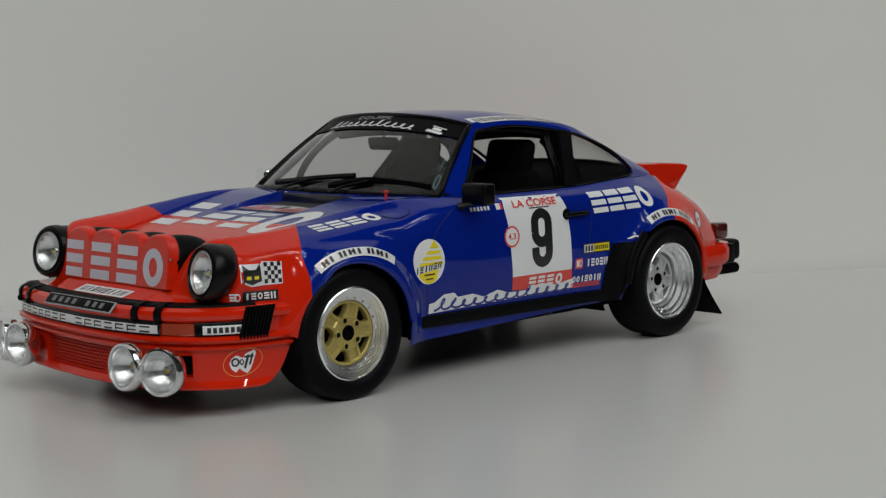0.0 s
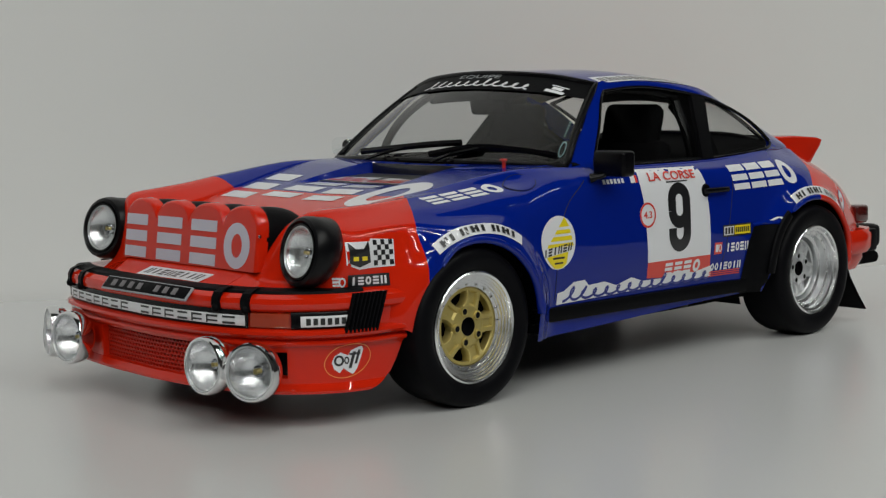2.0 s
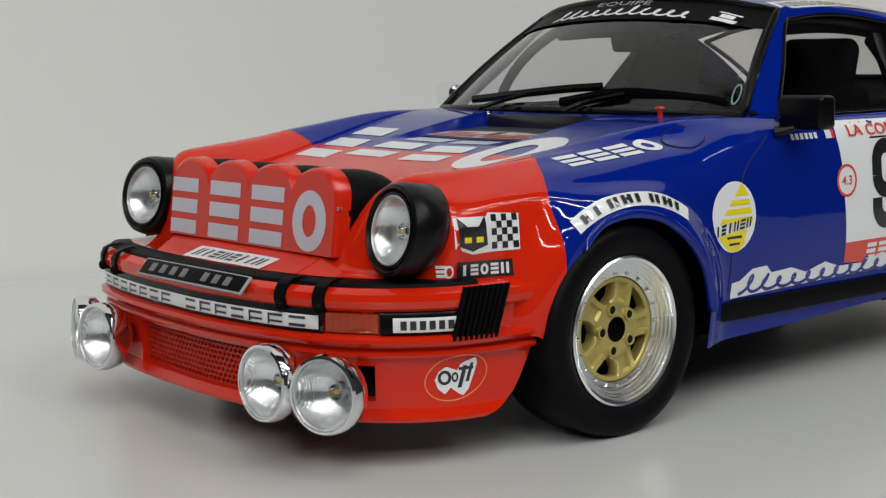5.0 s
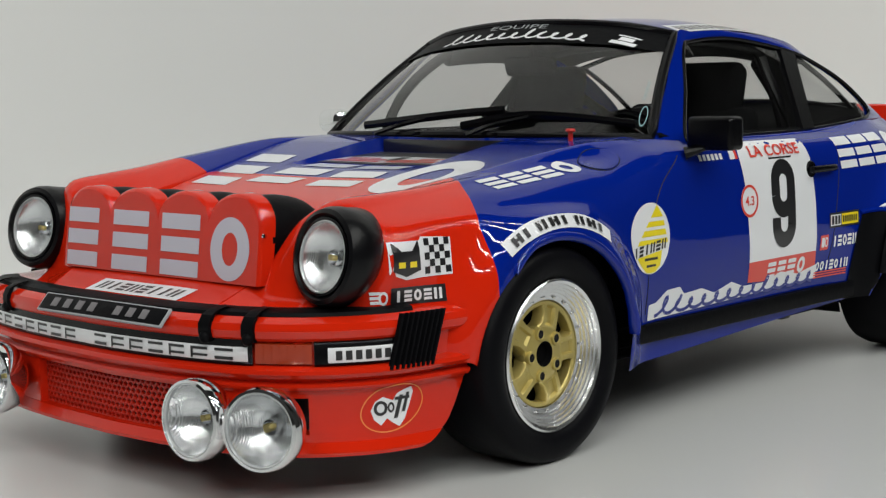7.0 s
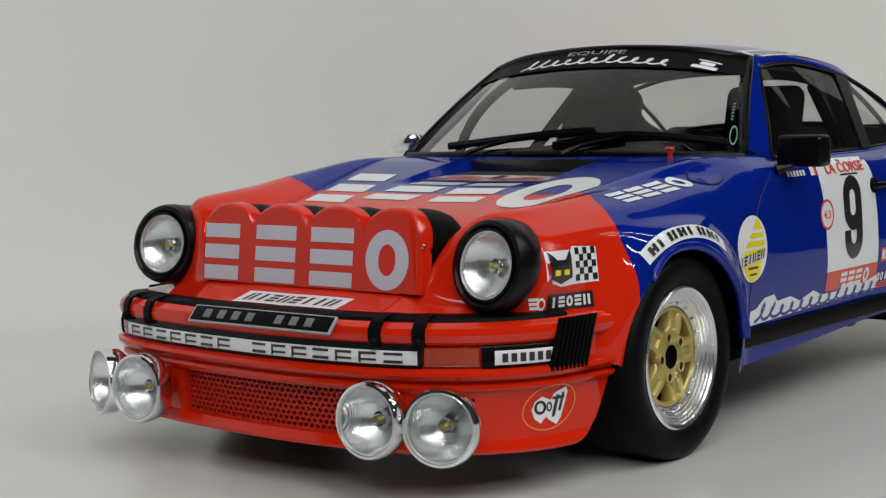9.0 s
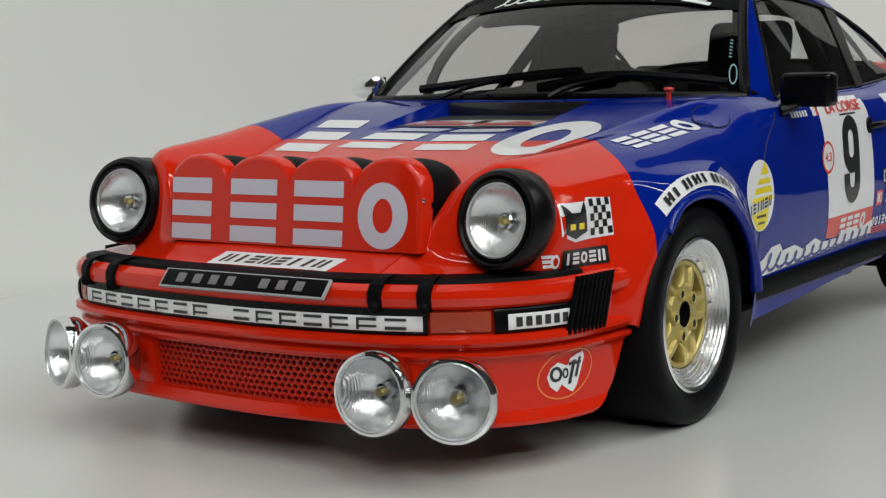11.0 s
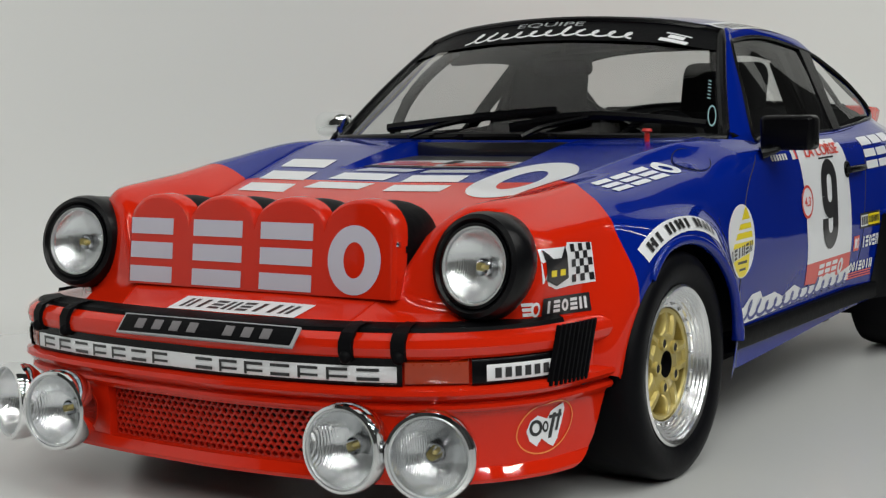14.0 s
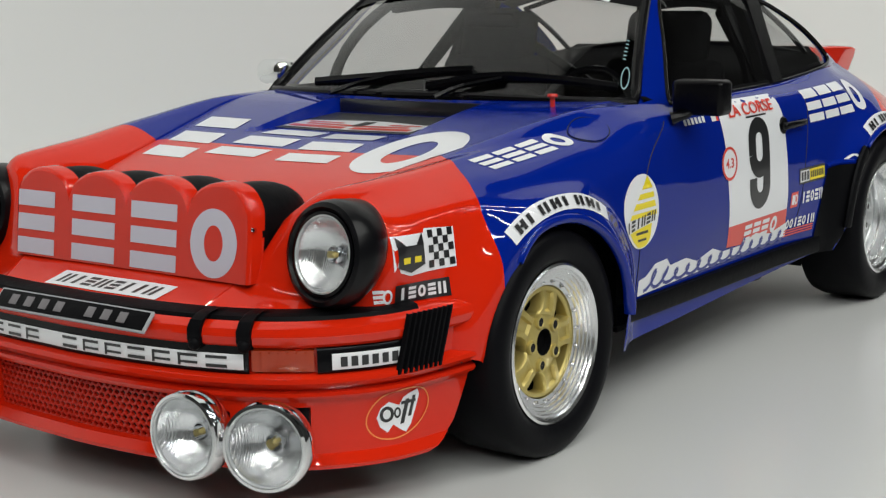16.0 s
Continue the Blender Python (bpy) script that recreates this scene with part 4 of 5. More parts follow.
part("pod_face", weld(face, 0.0004), RED, pod, "flat red face with white lettering shapes", smooth=False)
for c in (-0.345, -0.115, 0.115, 0.345):
    rows = []
    for b in np.linspace(0, 1, 9):
        rr = math.sqrt(max(0.0, 1 - b**2.2))
        rows.append([Vector((0.695 - 0.27 * b, POD_Y + c + 0.108 * rr * math.cos(a), 0.665 + 0.112 * rr * math.sin(a) + 0.02 * b)) for a in np.linspace(0, 2 * math.pi, 28, endpoint=False)])
    part("lamp_shell", grid(rows, closed_v=True), BLACK, pod, "matt black lamp shell")
for y in (0.457,):
    part("pod_screw", lathe([(0.008, 0), (0.007, 0.005), (0.001, 0.006)], 14, at=Matrix.Translation((0.728, POD_Y + y - 0.005, 0.68))), CHROME, pod)

# ---- mirrors, wipers, handle, antenna pin ----
for s, m, y0, bx, bz, hw, hh in ((1, SATIN, 0.880, 0.0, -0.005, 0.083, 0.055), (-1, CHROME, 0.89, -0.085, 0.03, 0.07, 0.0475)):
    mir = part("door_mirror", block(bx - 0.845, bx - 0.765, s * y0 - hw, s * y0 + hw, bz + 0.9025 - hh, bz + 0.9025 + hh, 0.018 if s > 0 else 0.038, seg=6), m, car, "black door mirror" if s > 0 else "chromed door mirror")
    part("mirror_glass", block(bx - 0.848, bx - 0.843, s * y0 - hw + 0.015, s * y0 + hw - 0.015, bz + 0.916 - hh, bz + 0.889 + hh, 0.002), CHROME, mir)
    part("mirror_stalk", tube(spline([(-0.735, s * 0.815, 0.835), (-0.76 + bx * 0.5, s * 0.85, 0.846), (-0.80 + bx, s * (y0 - 0.02), 0.865 + bz)], 8), [0.022, 0.02, 0.016, 0.014, 0.013, 0.012, 0.012, 0.012]), SATIN, mir)
    part("door_handle", block(-1.655, -1.475, s * 0.853 - 0.012, s * 0.853 + 0.014, 0.722, 0.748, 0.009, seg=3), SATIN, car, "black door handle")
    part("handle_recess", lathe([(0.034, 0), (0.03, 0.006), (0.001, 0.006)], 20, at=Matrix.Translation((-1.50, s * 0.838, 0.735)) @ Matrix.Rotation(radians(0 if s > 0 else 180), 4, "Z")), SATIN, car)


def wiper(pts, blade):
    arm = part("wiper", tube(spline(pts, 14), 0.009, sides=6), SATIN, car, "black wiper arm")
    part("wiper_blade", tube(spline(blade, 18), [0.009] * 18, sides=6, flat=1.8), SATIN, arm)


wiper([(-0.50, -0.30, 0.895), (-0.575, -0.25, 0.925), (-0.605, -0.12, 0.955)], [(-0.635, -0.47, 0.925), (-0.60, -0.20, 0.948), (-0.615, 0.02, 0.968), (-0.632, 0.18, 0.978)])
wiper([(-0.50, 0.12, 0.893), (-0.575, 0.16, 0.925), (-0.615, 0.30, 0.955)], [(-0.575, 0.04, 0.925), (-0.62, 0.264, 0.96), (-0.66, 0.45, 0.953), (-0.71, 0.65, 0.93)])
pin = tube([(-0.505, 0.548, 0.82), (-0.505, 0.548, 0.914)], 0.0075)
tube([(-0.505, 0.548, 0.908), (-0.505, 0.548, 0.911), (-0.505, 0.548, 0.918)], [0.015, 0.016, 0.013], pin, sides=14, flat=1.0)
part("battery_switch", pin, mat("red_plastic", (0.6, 0.02, 0.01), 0.4), car, "small red pull knob on the cowl")

# ---- tail ----
prof = [(-2.47, 0.90), (-2.52, 0.955), (-2.72, 0.952), (-2.94, 0.938), (-2.99, 0.925), (-2.975, 0.895), (-2.91, 0.83), (-2.84, 0.75), (-2.70, 0.70), (-2.45, 0.80)]
rows = []
for y, k, dz in ((-0.535, 0.90, 0.0), (-0.53, 0.96, 0.0), (-0.50, 1.0, 0.0), (-0.3, 1.02, -0.004), (0, 1.03, -0.006), (0.3, 1.02, -0.004), (0.50, 1.0, 0), (0.53, 0.96, 0), (0.535, 0.90, 0)):
    rows.append([Vector((-2.55 + (x + 2.55) * k, y, 0.85 + (z - 0.85) * k + dz)) for x, z in prof])
bm = grid(rows, closed_v=True)
bm.verts.ensure_lookup_table()
bm.faces.new([bm.verts[i] for i in range(len(prof))])
bm.faces.new([bm.verts[len(bm.verts) - len(prof) + i] for i in range(len(prof))])
part("rear_spoiler", bm, RED, car, "red whale-tail rear spoiler", sharp=0.5)
rp = [(-2.68, 0.80), (-2.85, 0.80), (-3.0, 0.765), (-3.09, 0.66), (-3.13, 0.45), (-3.14, 0.2), (-3.145, 0.0)]
rp = spline([(x, y, 0) for x, y in rp + [(x, -y) for x, y in rp[-2::-1]]], 60)
rows = []
for i, p in enumerate(rp):
    t = (rp[min(i + 1, 59)] - rp[max(i - 1, 0)]).normalized()
    n = Vector((t.y, -t.x, 0))
    n = n if n.dot(p - Vector((-2.5, 0, 0))) > 0 else -n
    rows.append([p + n * o + Vector((0, 0, z)) for o, z in ((-0.02, 0.46), (0.03, 0.455), (0.045, 0.43), (0.045, 0.36), (0.03, 0.335), (0.0, 0.325), (0.0, 0.30), (-0.03, 0.245), (-0.1, 0.24))])
rb = part("rear_bumper", grid(rows), RED, car, "red rear bumper")
for s in (1, -1):
    part("bumper_bellows", block(-3.05, -2.93, s * 0.80 - 0.025, s * 0.80 + 0.02, 0.335, 0.45, 0.012), BLACK, rb)
    part("overrider", block(-3.20, -3.06, s * 0.69 - 0.06, s * 0.69 + 0.07, 0.335, 0.46, 0.03, seg=3), BLACK, rb, "black rubber overrider")
    part("tail_lamp", block(-3.07, -2.95, s * 0.71 - 0.05, s * 0.71 + 0.05, 0.475, 0.57, 0.02, seg=3), DARKRED, car, "dark red tail lamp")
    ex = tube([(-2.9, s * 0.70, 0.282), (-3.22, s * 0.70, 0.280)], 0.032, sides=18, caps=False)
    tube([(-2.95, s * 0.70, 0.282), (-3.22, s * 0.70, 0.280)], 0.026, ex, sides=18, caps=False)
    part("exhaust_pipe", ex, TRIM, car, "dark exhaust pipe")
    fl = bmesh.new()
    rows = [[Vector((x + d, s * y, z)) for y in (0.62, 0.70, 0.80, w)] for x, z, w, d in ((-2.60, 0.34, 0.88, 0), (-2.64, 0.24, 0.89, 0), (-2.70, 0.15, 0.90, 0), (-2.77, 0.065, 0.91, 0), (-2.775, 0.065, 0.91, -0.012), (-2.71, 0.15, 0.90, -0.012), (-2.65, 0.24, 0.89, -0.012), (-2.61, 0.34, 0.88, -0.012))]
    part("mud_flap", grid(rows, fl), BLACK, car, "black rubber mud flap")
    part("rub_strip", grid([[Vector((x, s * (YM(x) - 0.014 + o), z + (x + 0.4) * 0.008)) for z, o in ((0.262, -0.01), (0.264, 0.008), (0.270, 0.012), (0.314, 0.012), (0.320, 0.008), (0.322, -0.01))] for x in np.linspace(-0.37, -1.80, 30)]), BLACK, car, "black side rub strip")
    part("jacking_point", block(-1.42, -1.36, s * 0.80 - 0.02, s * 0.80 + 0.012, 0.215, 0.26, 0.01), SATIN, car)

# ---- stickers, laid on the curved body ----
from mathutils.bvhtree import BVHTree


def tree_of(*obs):
    vs, fs = [], []
    for ob in obs:
        k = len(vs)
        vs += [v.co / S for v in ob.data.vertices]
        fs += [[k + i for i in p.vertices] for p in ob.data.polygons]
    return BVHTree.FromPolygons(vs, fs)


SKIN = tree_of(body, bonnet, bumper)


def lay(name, shapes, at, right, up, material, parent, label="", lift=0.003, tree=None, cut=0.03):
    """A sticker of flat polygons (right, up), pressed onto the surface along its own normal."""
    tree = tree or SKIN
    r, u, o = Vector(right).normalized(), Vector(up).normalized(), Vector(at)
    n = r.cross(u).normalized()
    bm = bmesh.new()
    for poly in shapes:
        try:
            bm.faces.new([bm.verts.new((a, b, 0)) for a, b in poly])
        except ValueError:
            pass
    bmesh.ops.triangulate(bm, faces=bm.faces[:])
    for _ in range(5):
        long = [e for e in bm.edges if e.calc_length() > cut]
        if not long:
            break
        bmesh.ops.subdivide_edges(bm, edges=long, cuts=1)
        bmesh.ops.triangulate(bm, faces=[f for f in bm.faces if len(f.verts) > 3])
    bmesh.ops.remove_doubles(bm, verts=bm.verts, dist=0.0003)
    for v in bm.verts:
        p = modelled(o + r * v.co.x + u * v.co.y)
        hit, nor, _, _ = tree.ray_cast(p + n * 0.3, -n, 0.8)
        v.co = (hit + (nor if nor.dot(n) > 0 else -nor) * lift * 0.5) if hit is not None else p
    return part(name, bm, material, parent, label, plan=False)


def quad(x0, y0, x1, y1, shear=0.0):
    return [(x0 + shear * y0, y0), (x1 + shear * y0, y0), (x1 + shear * y1, y1), (x0 + shear * y1, y1)]


def broad(shapes, k=1.24):
    """The same shapes, drawn broader."""
    return [[(x * k, y) for x, y in q] for q in shapes]


def disc(cx, cy, rx, ry=None, n=36):
    ry = ry or rx
    return [(cx + rx * math.cos(2 * math.pi * k / n), cy + ry * math.sin(2 * math.pi * k / n)) for k in range(n)]


def ring(cx, cy, rx, ry, w, h, n=36):
    """An annulus as a fan of quads."""
    out = []
    for k in range(n):
        a, b = 2 * math.pi * k / n, 2 * math.pi * (k + 1) / n
        out.append([(cx + rx * math.cos(a), cy + ry * math.sin(a)), (cx + rx * math.cos(b), cy + ry * math.sin(b)), (cx + (rx - w) * math.cos(b), cy + (ry - h) * math.sin(b)), (cx + (rx - w) * math.cos(a), cy + (ry - h) * math.sin(a))])
    return out


def marks(x0, x1, y0, y1, kinds, shear=0.0, gap=0.22):
    """Plain shapes in place of a brand name, one per letter: '=' three bars, 'o' a ring, 'i' an upright bar, 'n' a block."""
    out, n = [], len(kinds)
    step = (x1 - x0) / (n - gap)
    w, h = step * (1 - gap), y1 - y0
    for k, c in enumerate(kinds):
        a = x0 + k * step
        if c == "=":
            t = h * 0.25
            for f in (0.0, 0.375, 0.75):
                out.append(quad(a, y0 + h * f, a + w, y0 + h * f + t, shear))
        elif c == "o":
            out += [[(x + shear * y, y) for x, y in q] for q in ring(a + w / 2, y0 + h / 2, w / 2, h / 2, w * 0.3, h * 0.24)]
        elif c == "i":
            out.append(quad(a + w * 0.3, y0, a + w * 0.7, y1, shear))
        elif c == "n":
            out.append(quad(a, y0, a + w * 0.34, y1, shear))
            out.append(quad(a + w * 0.62, y0, a + w * 0.96, y1, shear))
        else:
            out.append(quad(a, y0, a + w, y1, shear))
    return out


def word(name, text, x0, x1, y0, y1, at, right, up, material, parent, label="", lift=0.005, bold=0.0, tree=None):
    """Readable words and numbers in the built-in font, pressed onto the surface."""
    cu = bpy.data.curves.new("lettering", "FONT")
    cu.body, cu.resolution_u, cu.offset = text, 4, bold
    ob = new("lettering", cu)
    me = ob.to_mesh()
    pts = [v.co.copy() for v in me.vertices]
    faces = [list(p.vertices) for p in me.polygons]
    ob.to_mesh_clear()
    bpy.data.objects.remove(ob)
    bpy.data.curves.remove(cu)
    lx, hx = min(p.x for p in pts), max(p.x for p in pts)
    ly, hy = min(p.y for p in pts), max(p.y for p in pts)
    shapes = [[(x0 + (pts[i].x - lx) / (hx - lx) * (x1 - x0), y0 + (pts[i].y - ly) / (hy - ly) * (y1 - y0)) for i in f] for f in faces]
    return lay(name, shapes, at, right, up, material, parent, label, lift, tree, cut=0.02)


LEFT = ((-1, 0, 0), (0, 0, 1))  # as seen from the car's left side
O0 = (0, 0.85, 0)


def on_side(name, shapes, material, parent, label="", lift=0.003):
    return lay(name, [[(-x, z) for x, z in s] for s in shapes], O0, *LEFT, material, parent, label, lift)


BLUEDECAL = mat("blue_decal", BLUE_RGB, 0.3, coat=0.5)
# start-number panel on the door
panel = on_side("number_panel", [[(-1.045, 0.856), (-1.04, 0.80), (-1.055, 0.72), (-1.08, 0.447), (-1.53, 0.445), (-1.52, 0.62), (-1.50, 0.78), (-1.47, 0.852)]], WHITE, car, "white start-number panel on the door", 0.0025)
band = on_side("panel_band", [[(-1.08, 0.447), (-1.53, 0.445), (-1.548, 0.353), (-1.086, 0.379)]], REDDECAL, panel, "red band", 0.0028)
lay("lettering_shape", marks(1.185, 1.44, 0.378, 0.434, "===o", 0.05), O0, *LEFT, WHITE, band, "", 0.005)


def nine(x0, x1, y0, y1, w):
    """A narrow upright nine in even strokes of width w."""
    r = (x1 - x0 - w) / 2
    cx, top, low = (x0 + x1) / 2, y1 - w / 2 - r, y0 + w / 2 + r
    mid = y0 + (y1 - y0) * 0.42 + r
    line = [(cx - r, mid), (cx - r, top)] + [(cx + r * math.cos(a), top + r * math.sin(a)) for a in np.linspace(math.pi, 0, 13)]
    line += [(cx + r, low)] + [(cx + r * math.cos(a), low - r * math.sin(a)) for a in np.linspace(0, math.pi, 13)] + [(cx - r, low + w * 0.5)]
    bowl = [(cx - r * math.cos(a), mid - r * math.sin(a)) for a in np.linspace(0, math.pi, 13)]
    out = []
    for path in (line, bowl):
        sides = []
        for k, (a, b) in enumerate(path):
            p, q = path[max(k - 1, 0)], path[min(k + 1, len(path) - 1)]
            n = math.hypot(q[0] - p[0], q[1] - p[1])
            nx, ny = -(q[1] - p[1]) / n * w / 2, (q[0] - p[0]) / n * w / 2
            sides.append(((a - nx, b - ny), (a + nx, b + ny)))
        out += [[a0, b0, b1, a1] for (a0, a1), (b0, b1) in zip(sides, sides[1:])]
    return out


lay("start_number", nine(1.222, 1.378, 0.478, 0.786, 0.054), O0, *LEFT, INK, panel, "black start number nine", 0.005)
word("race_name", "LA CORSE", 1.105, 1.43, 0.800, 0.838, O0, *LEFT, REDDECAL, panel, "red race name", 0.009, 0.015)
on_side("lettering_shape", [quad(-1.22, 0.788, -1.37, 0.794)], INK, panel, "", 0.005)
group = on_side("class_disc", [disc(-1.078, 0.652, 0.054)], WHITE, car, "round white class sticker with red edge", 0.004)
on_side("disc_edge", ring(-1.078, 0.652, 0.054, 0.054, 0.009, 0.009), REDDECAL, group, "", 0.0055)
word("class_number", "4.3", 1.05, 1.106, 0.637, 0.668, O0, *LEFT, REDDECAL, group, "", 0.006, 0.02)
on_side("crew_name", [quad(-0.805 - 0.024 * k, 0.803, -0.821 - 0.024 * k, 0.823) for k in range(6)], WHITE, car, "white crew name bars", 0.004)
tri = on_side("flag_sticker", [quad(-0.985, 0.800, -1.03, 0.832)], WHITE, car, "small tricolour flag sticker", 0.004)
on_side("flag_stripe", [quad(-1.015, 0.800, -1.03, 0.832)], REDDECAL, tri, "", 0.0055)
# round yellow and white sticker on the wing
tx = on_side("round_sticker", [disc(-0.500, 0.581, 0.103, 0.108)], WHITE, car, "round white and yellow sticker with black lettering bars", 0.003)
TX = (-0.500, 0.581)


def on_round(name, shapes, material, lift):
    return on_side(name, [[(TX[0] - a, TX[1] + b) for a, b in q] for q in shapes], material, tx, "", lift)


def stripe(y0, y1):
    """A stripe of the striped hill, cut by the disc's edge."""
    def span(y):
        return 0.037 - (0.1 - y) * 0.9, min(0.055 + (0.1 - y) * 0.3, 0.9 * math.sqrt(max(0.0, 1 - (y / 0.108) ** 2)) * 0.103)
    (a0, b0), (a1, b1) = span(y0), span(y1)
    return [(a0, y0), (b0, y0), (b1, y1), (min(a1, b1 - 0.004), y1)]


on_round("yellow_stripe", [stripe(0.062, 0.098), stripe(0.034, 0.050), stripe(0.006, 0.024), stripe(-0.018, -0.004)], YELLOW, 0.005)
on_round("yellow_field", [[(-0.075, -0.055), (0.058, -0.040), (0.048, -0.085), (0.025, -0.102), (0.0, -0.105), (-0.025, -0.102), (-0.055, -0.08)]], YELLOW, 0.005)
on_round("lettering_shape", [[(x, y + x * 0.12) for x, y in q] for q in marks(-0.086, 0.086, -0.044, -0.014, "i=in=n", 0.2)] + [quad(-0.035, -0.066, 0.035, -0.058), quad(-0.025, -0.086, 0.025, -0.079)], INK, 0.0055)
# small stickers behind the door
ma = on_side("oblong_sticker", [quad(-1.617, 0.516, -1.823, 0.570)], INK, car, "yellow and white oblong sticker with black edge", 0.003)
on_side("yellow_field", [quad(-1.70, 0.523, -1.817, 0.563)], YELLOW, ma, "", 0.005)
on_side("white_field", [quad(-1.623, 0.523, -1.695, 0.563)], WHITE, ma, "", 0.005)
on_side("lettering_shape", [quad(-1.707 - k * 0.015, 0.532, -1.717 - k * 0.015, 0.555) for k in range(7)] + [quad(-1.63 - k * 0.022, 0.528, -1.645 - k * 0.022, 0.558) for k in range(3)], INK, ma, "", 0.0065)
fa = on_side("tool_sticker", [quad(-1.557, 0.442, -1.612, 0.495)], REDDECAL, car, "red square sticker with white lettering shapes", 0.003)
on_side("lettering_shape", [quad(-1.565, 0.452, -1.585, 0.486)] + ring(-1.597, 0.469, 0.012, 0.018, 0.005, 0.006, 16), WHITE, fa, "", 0.005)
lay("lettering_shape", marks(1.625, 1.785, 0.447, 0.487, "i=o=n", 0.04), O0, *LEFT, WHITE, fa, "", 0.004)
dc = lay("oval_name_sticker", marks(1.545, 1.755, 0.368, 0.402, "ooi=oin"), O0, *LEFT, WHITE, car, "white lettering shapes over red stripes", 0.004)
on_side("red_stripe", [quad(-1.54, 0.342 + k * 0.009, -1.75, 0.347 + k * 0.009) for k in range(3)], REDDECAL, dc, "", 0.004)
# white script along the door's foot: a band with wavy blue strokes
top = [(-0.505, 0.376), (-0.545, 0.38), (-0.60, 0.412), (-0.67, 0.415), (-0.70, 0.39), (-0.80, 0.395), (-0.88, 0.372), (-0.98, 0.395), (-1.06, 0.372), (-1.20, 0.37), (-1.30, 0.395), (-1.42, 0.375), (-1.55, 0.395)]
scr = on_side("script_band", [[(-0.503, 0.328), *top, (-1.555, 0.345)]], WHITE, car, "white script band along the door foot", 0.003)


def scribble(x0, x1, y0, height, loops, width, slant):
    """A running looped pen line in place of script, as a chain of quads."""
    pts = []
    for k in range(loops * 12 + 1):
        u = k / 12 * 2 * math.pi
        h = height * (1.6 if k < 18 or loops * 7 < k < loops * 7 + 12 else 1.0)
        y = y0 + h * 0.5 * (1 - math.cos(u))
        pts.append((x0 + (x1 - x0) * k / (loops * 12) + (x1 - x0) / loops * 0.32 * math.sin(u) + slant * (y - y0), y))
    out = []
    for (a, b), (c, d) in zip(pts, pts[1:]):
        n = math.hypot(c - a, d - b) or 1
        p, q = -(d - b) / n * width / 2, (c - a) / n * width / 2
        out.append([(a - p, b - q), (c - p, d - q), (c + p, d + q), (a + p, b + q)])
    return out


on_side("script_stroke", [[(-x, y) for x, y in q] for q in scribble(0.54, 1.53, 0.338, 0.034, 13, 0.011, 0.5)], BLUEDECAL, scr, "", 0.005)
# large white name on the rear quarter
for k, kind in enumerate("===o"):
    x0 = 1.875 + 0.130 * k
    lay("quarter_lettering", [[(x, y + (x - 1.87) * 0.02) for x, y in q] for q in marks(x0, x0 + 0.115, 0.728, 0.848, kind, -0.22, 0.0)], O0, *LEFT, WHITE, car, "large white lettering shape on the rear quarter", 0.004)


# stickers that follow the wheel arches
def arc_sticker(i, a0, a1, r0, r1, count, rise=0.0):
    def pt(a, r):
        r += rise * max(0.0, (a - a0) / (a1 - a0)) ** 2
        return (WX[i] + r * math.cos(radians(a)), WZ[i] + r * math.sin(radians(a)))

    bandq = [[pt(a, r0), pt(a + (a1 - a0) / 20, r0), pt(a + (a1 - a0) / 20, r1), pt(a, r1)] for a in [a0 + (a1 - a0) * k / 20 for k in range(20)]]
    b = on_side("arch_sticker", bandq, WHITE, car, "white arched sticker with black lettering bars", 0.003)
    d = (a1 - a0) / (count + 0.8)
    bars = []
    for k in range(count):
        a = a0 + d * (k + 0.6)
        m0, m1 = r0 + (r1 - r0) * 0.22, r1 - (r1 - r0) * 0.2
        bars.append([pt(a, m0), pt(a + d * 0.28, m0), pt(a + d * 0.28, m1), pt(a, m1)])
        if k % 3 != 1:
            bars.append([pt(a + d * 0.45, m0), pt(a + d * 0.72, m0), pt(a + d * 0.72, m1), pt(a + d * 0.45, m1)])
        if k % 3 == 0:
            mm = (m0 + m1) / 2
            bars.append([pt(a + d * 0.28, mm - 0.003), pt(a + d * 0.45, mm - 0.003), pt(a + d * 0.45, mm + 0.004), pt(a + d * 0.28, mm + 0.004)])
    on_side("lettering_bar", bars, INK, b, "", 0.009)


arc_sticker(0, 58, 129, 0.352, 0.393, 8, 0.03)
arc_sticker(1, 64, 128, 0.362, 0.405, 8)
ro = on_side("round_sticker", [disc(-2.64, 0.622, 0.04, 0.05)], WHITE, car, "small round white sticker with blue edge", 0.004)
on_side("disc_edge", ring(-2.64, 0.622, 0.04, 0.05, 0.007, 0.007), BLUEDECAL, ro, "", 0.0055)
on_side("lettering_shape", [quad(-2.622, 0.612, -2.658, 0.632)], REDDECAL, ro, "", 0.006)
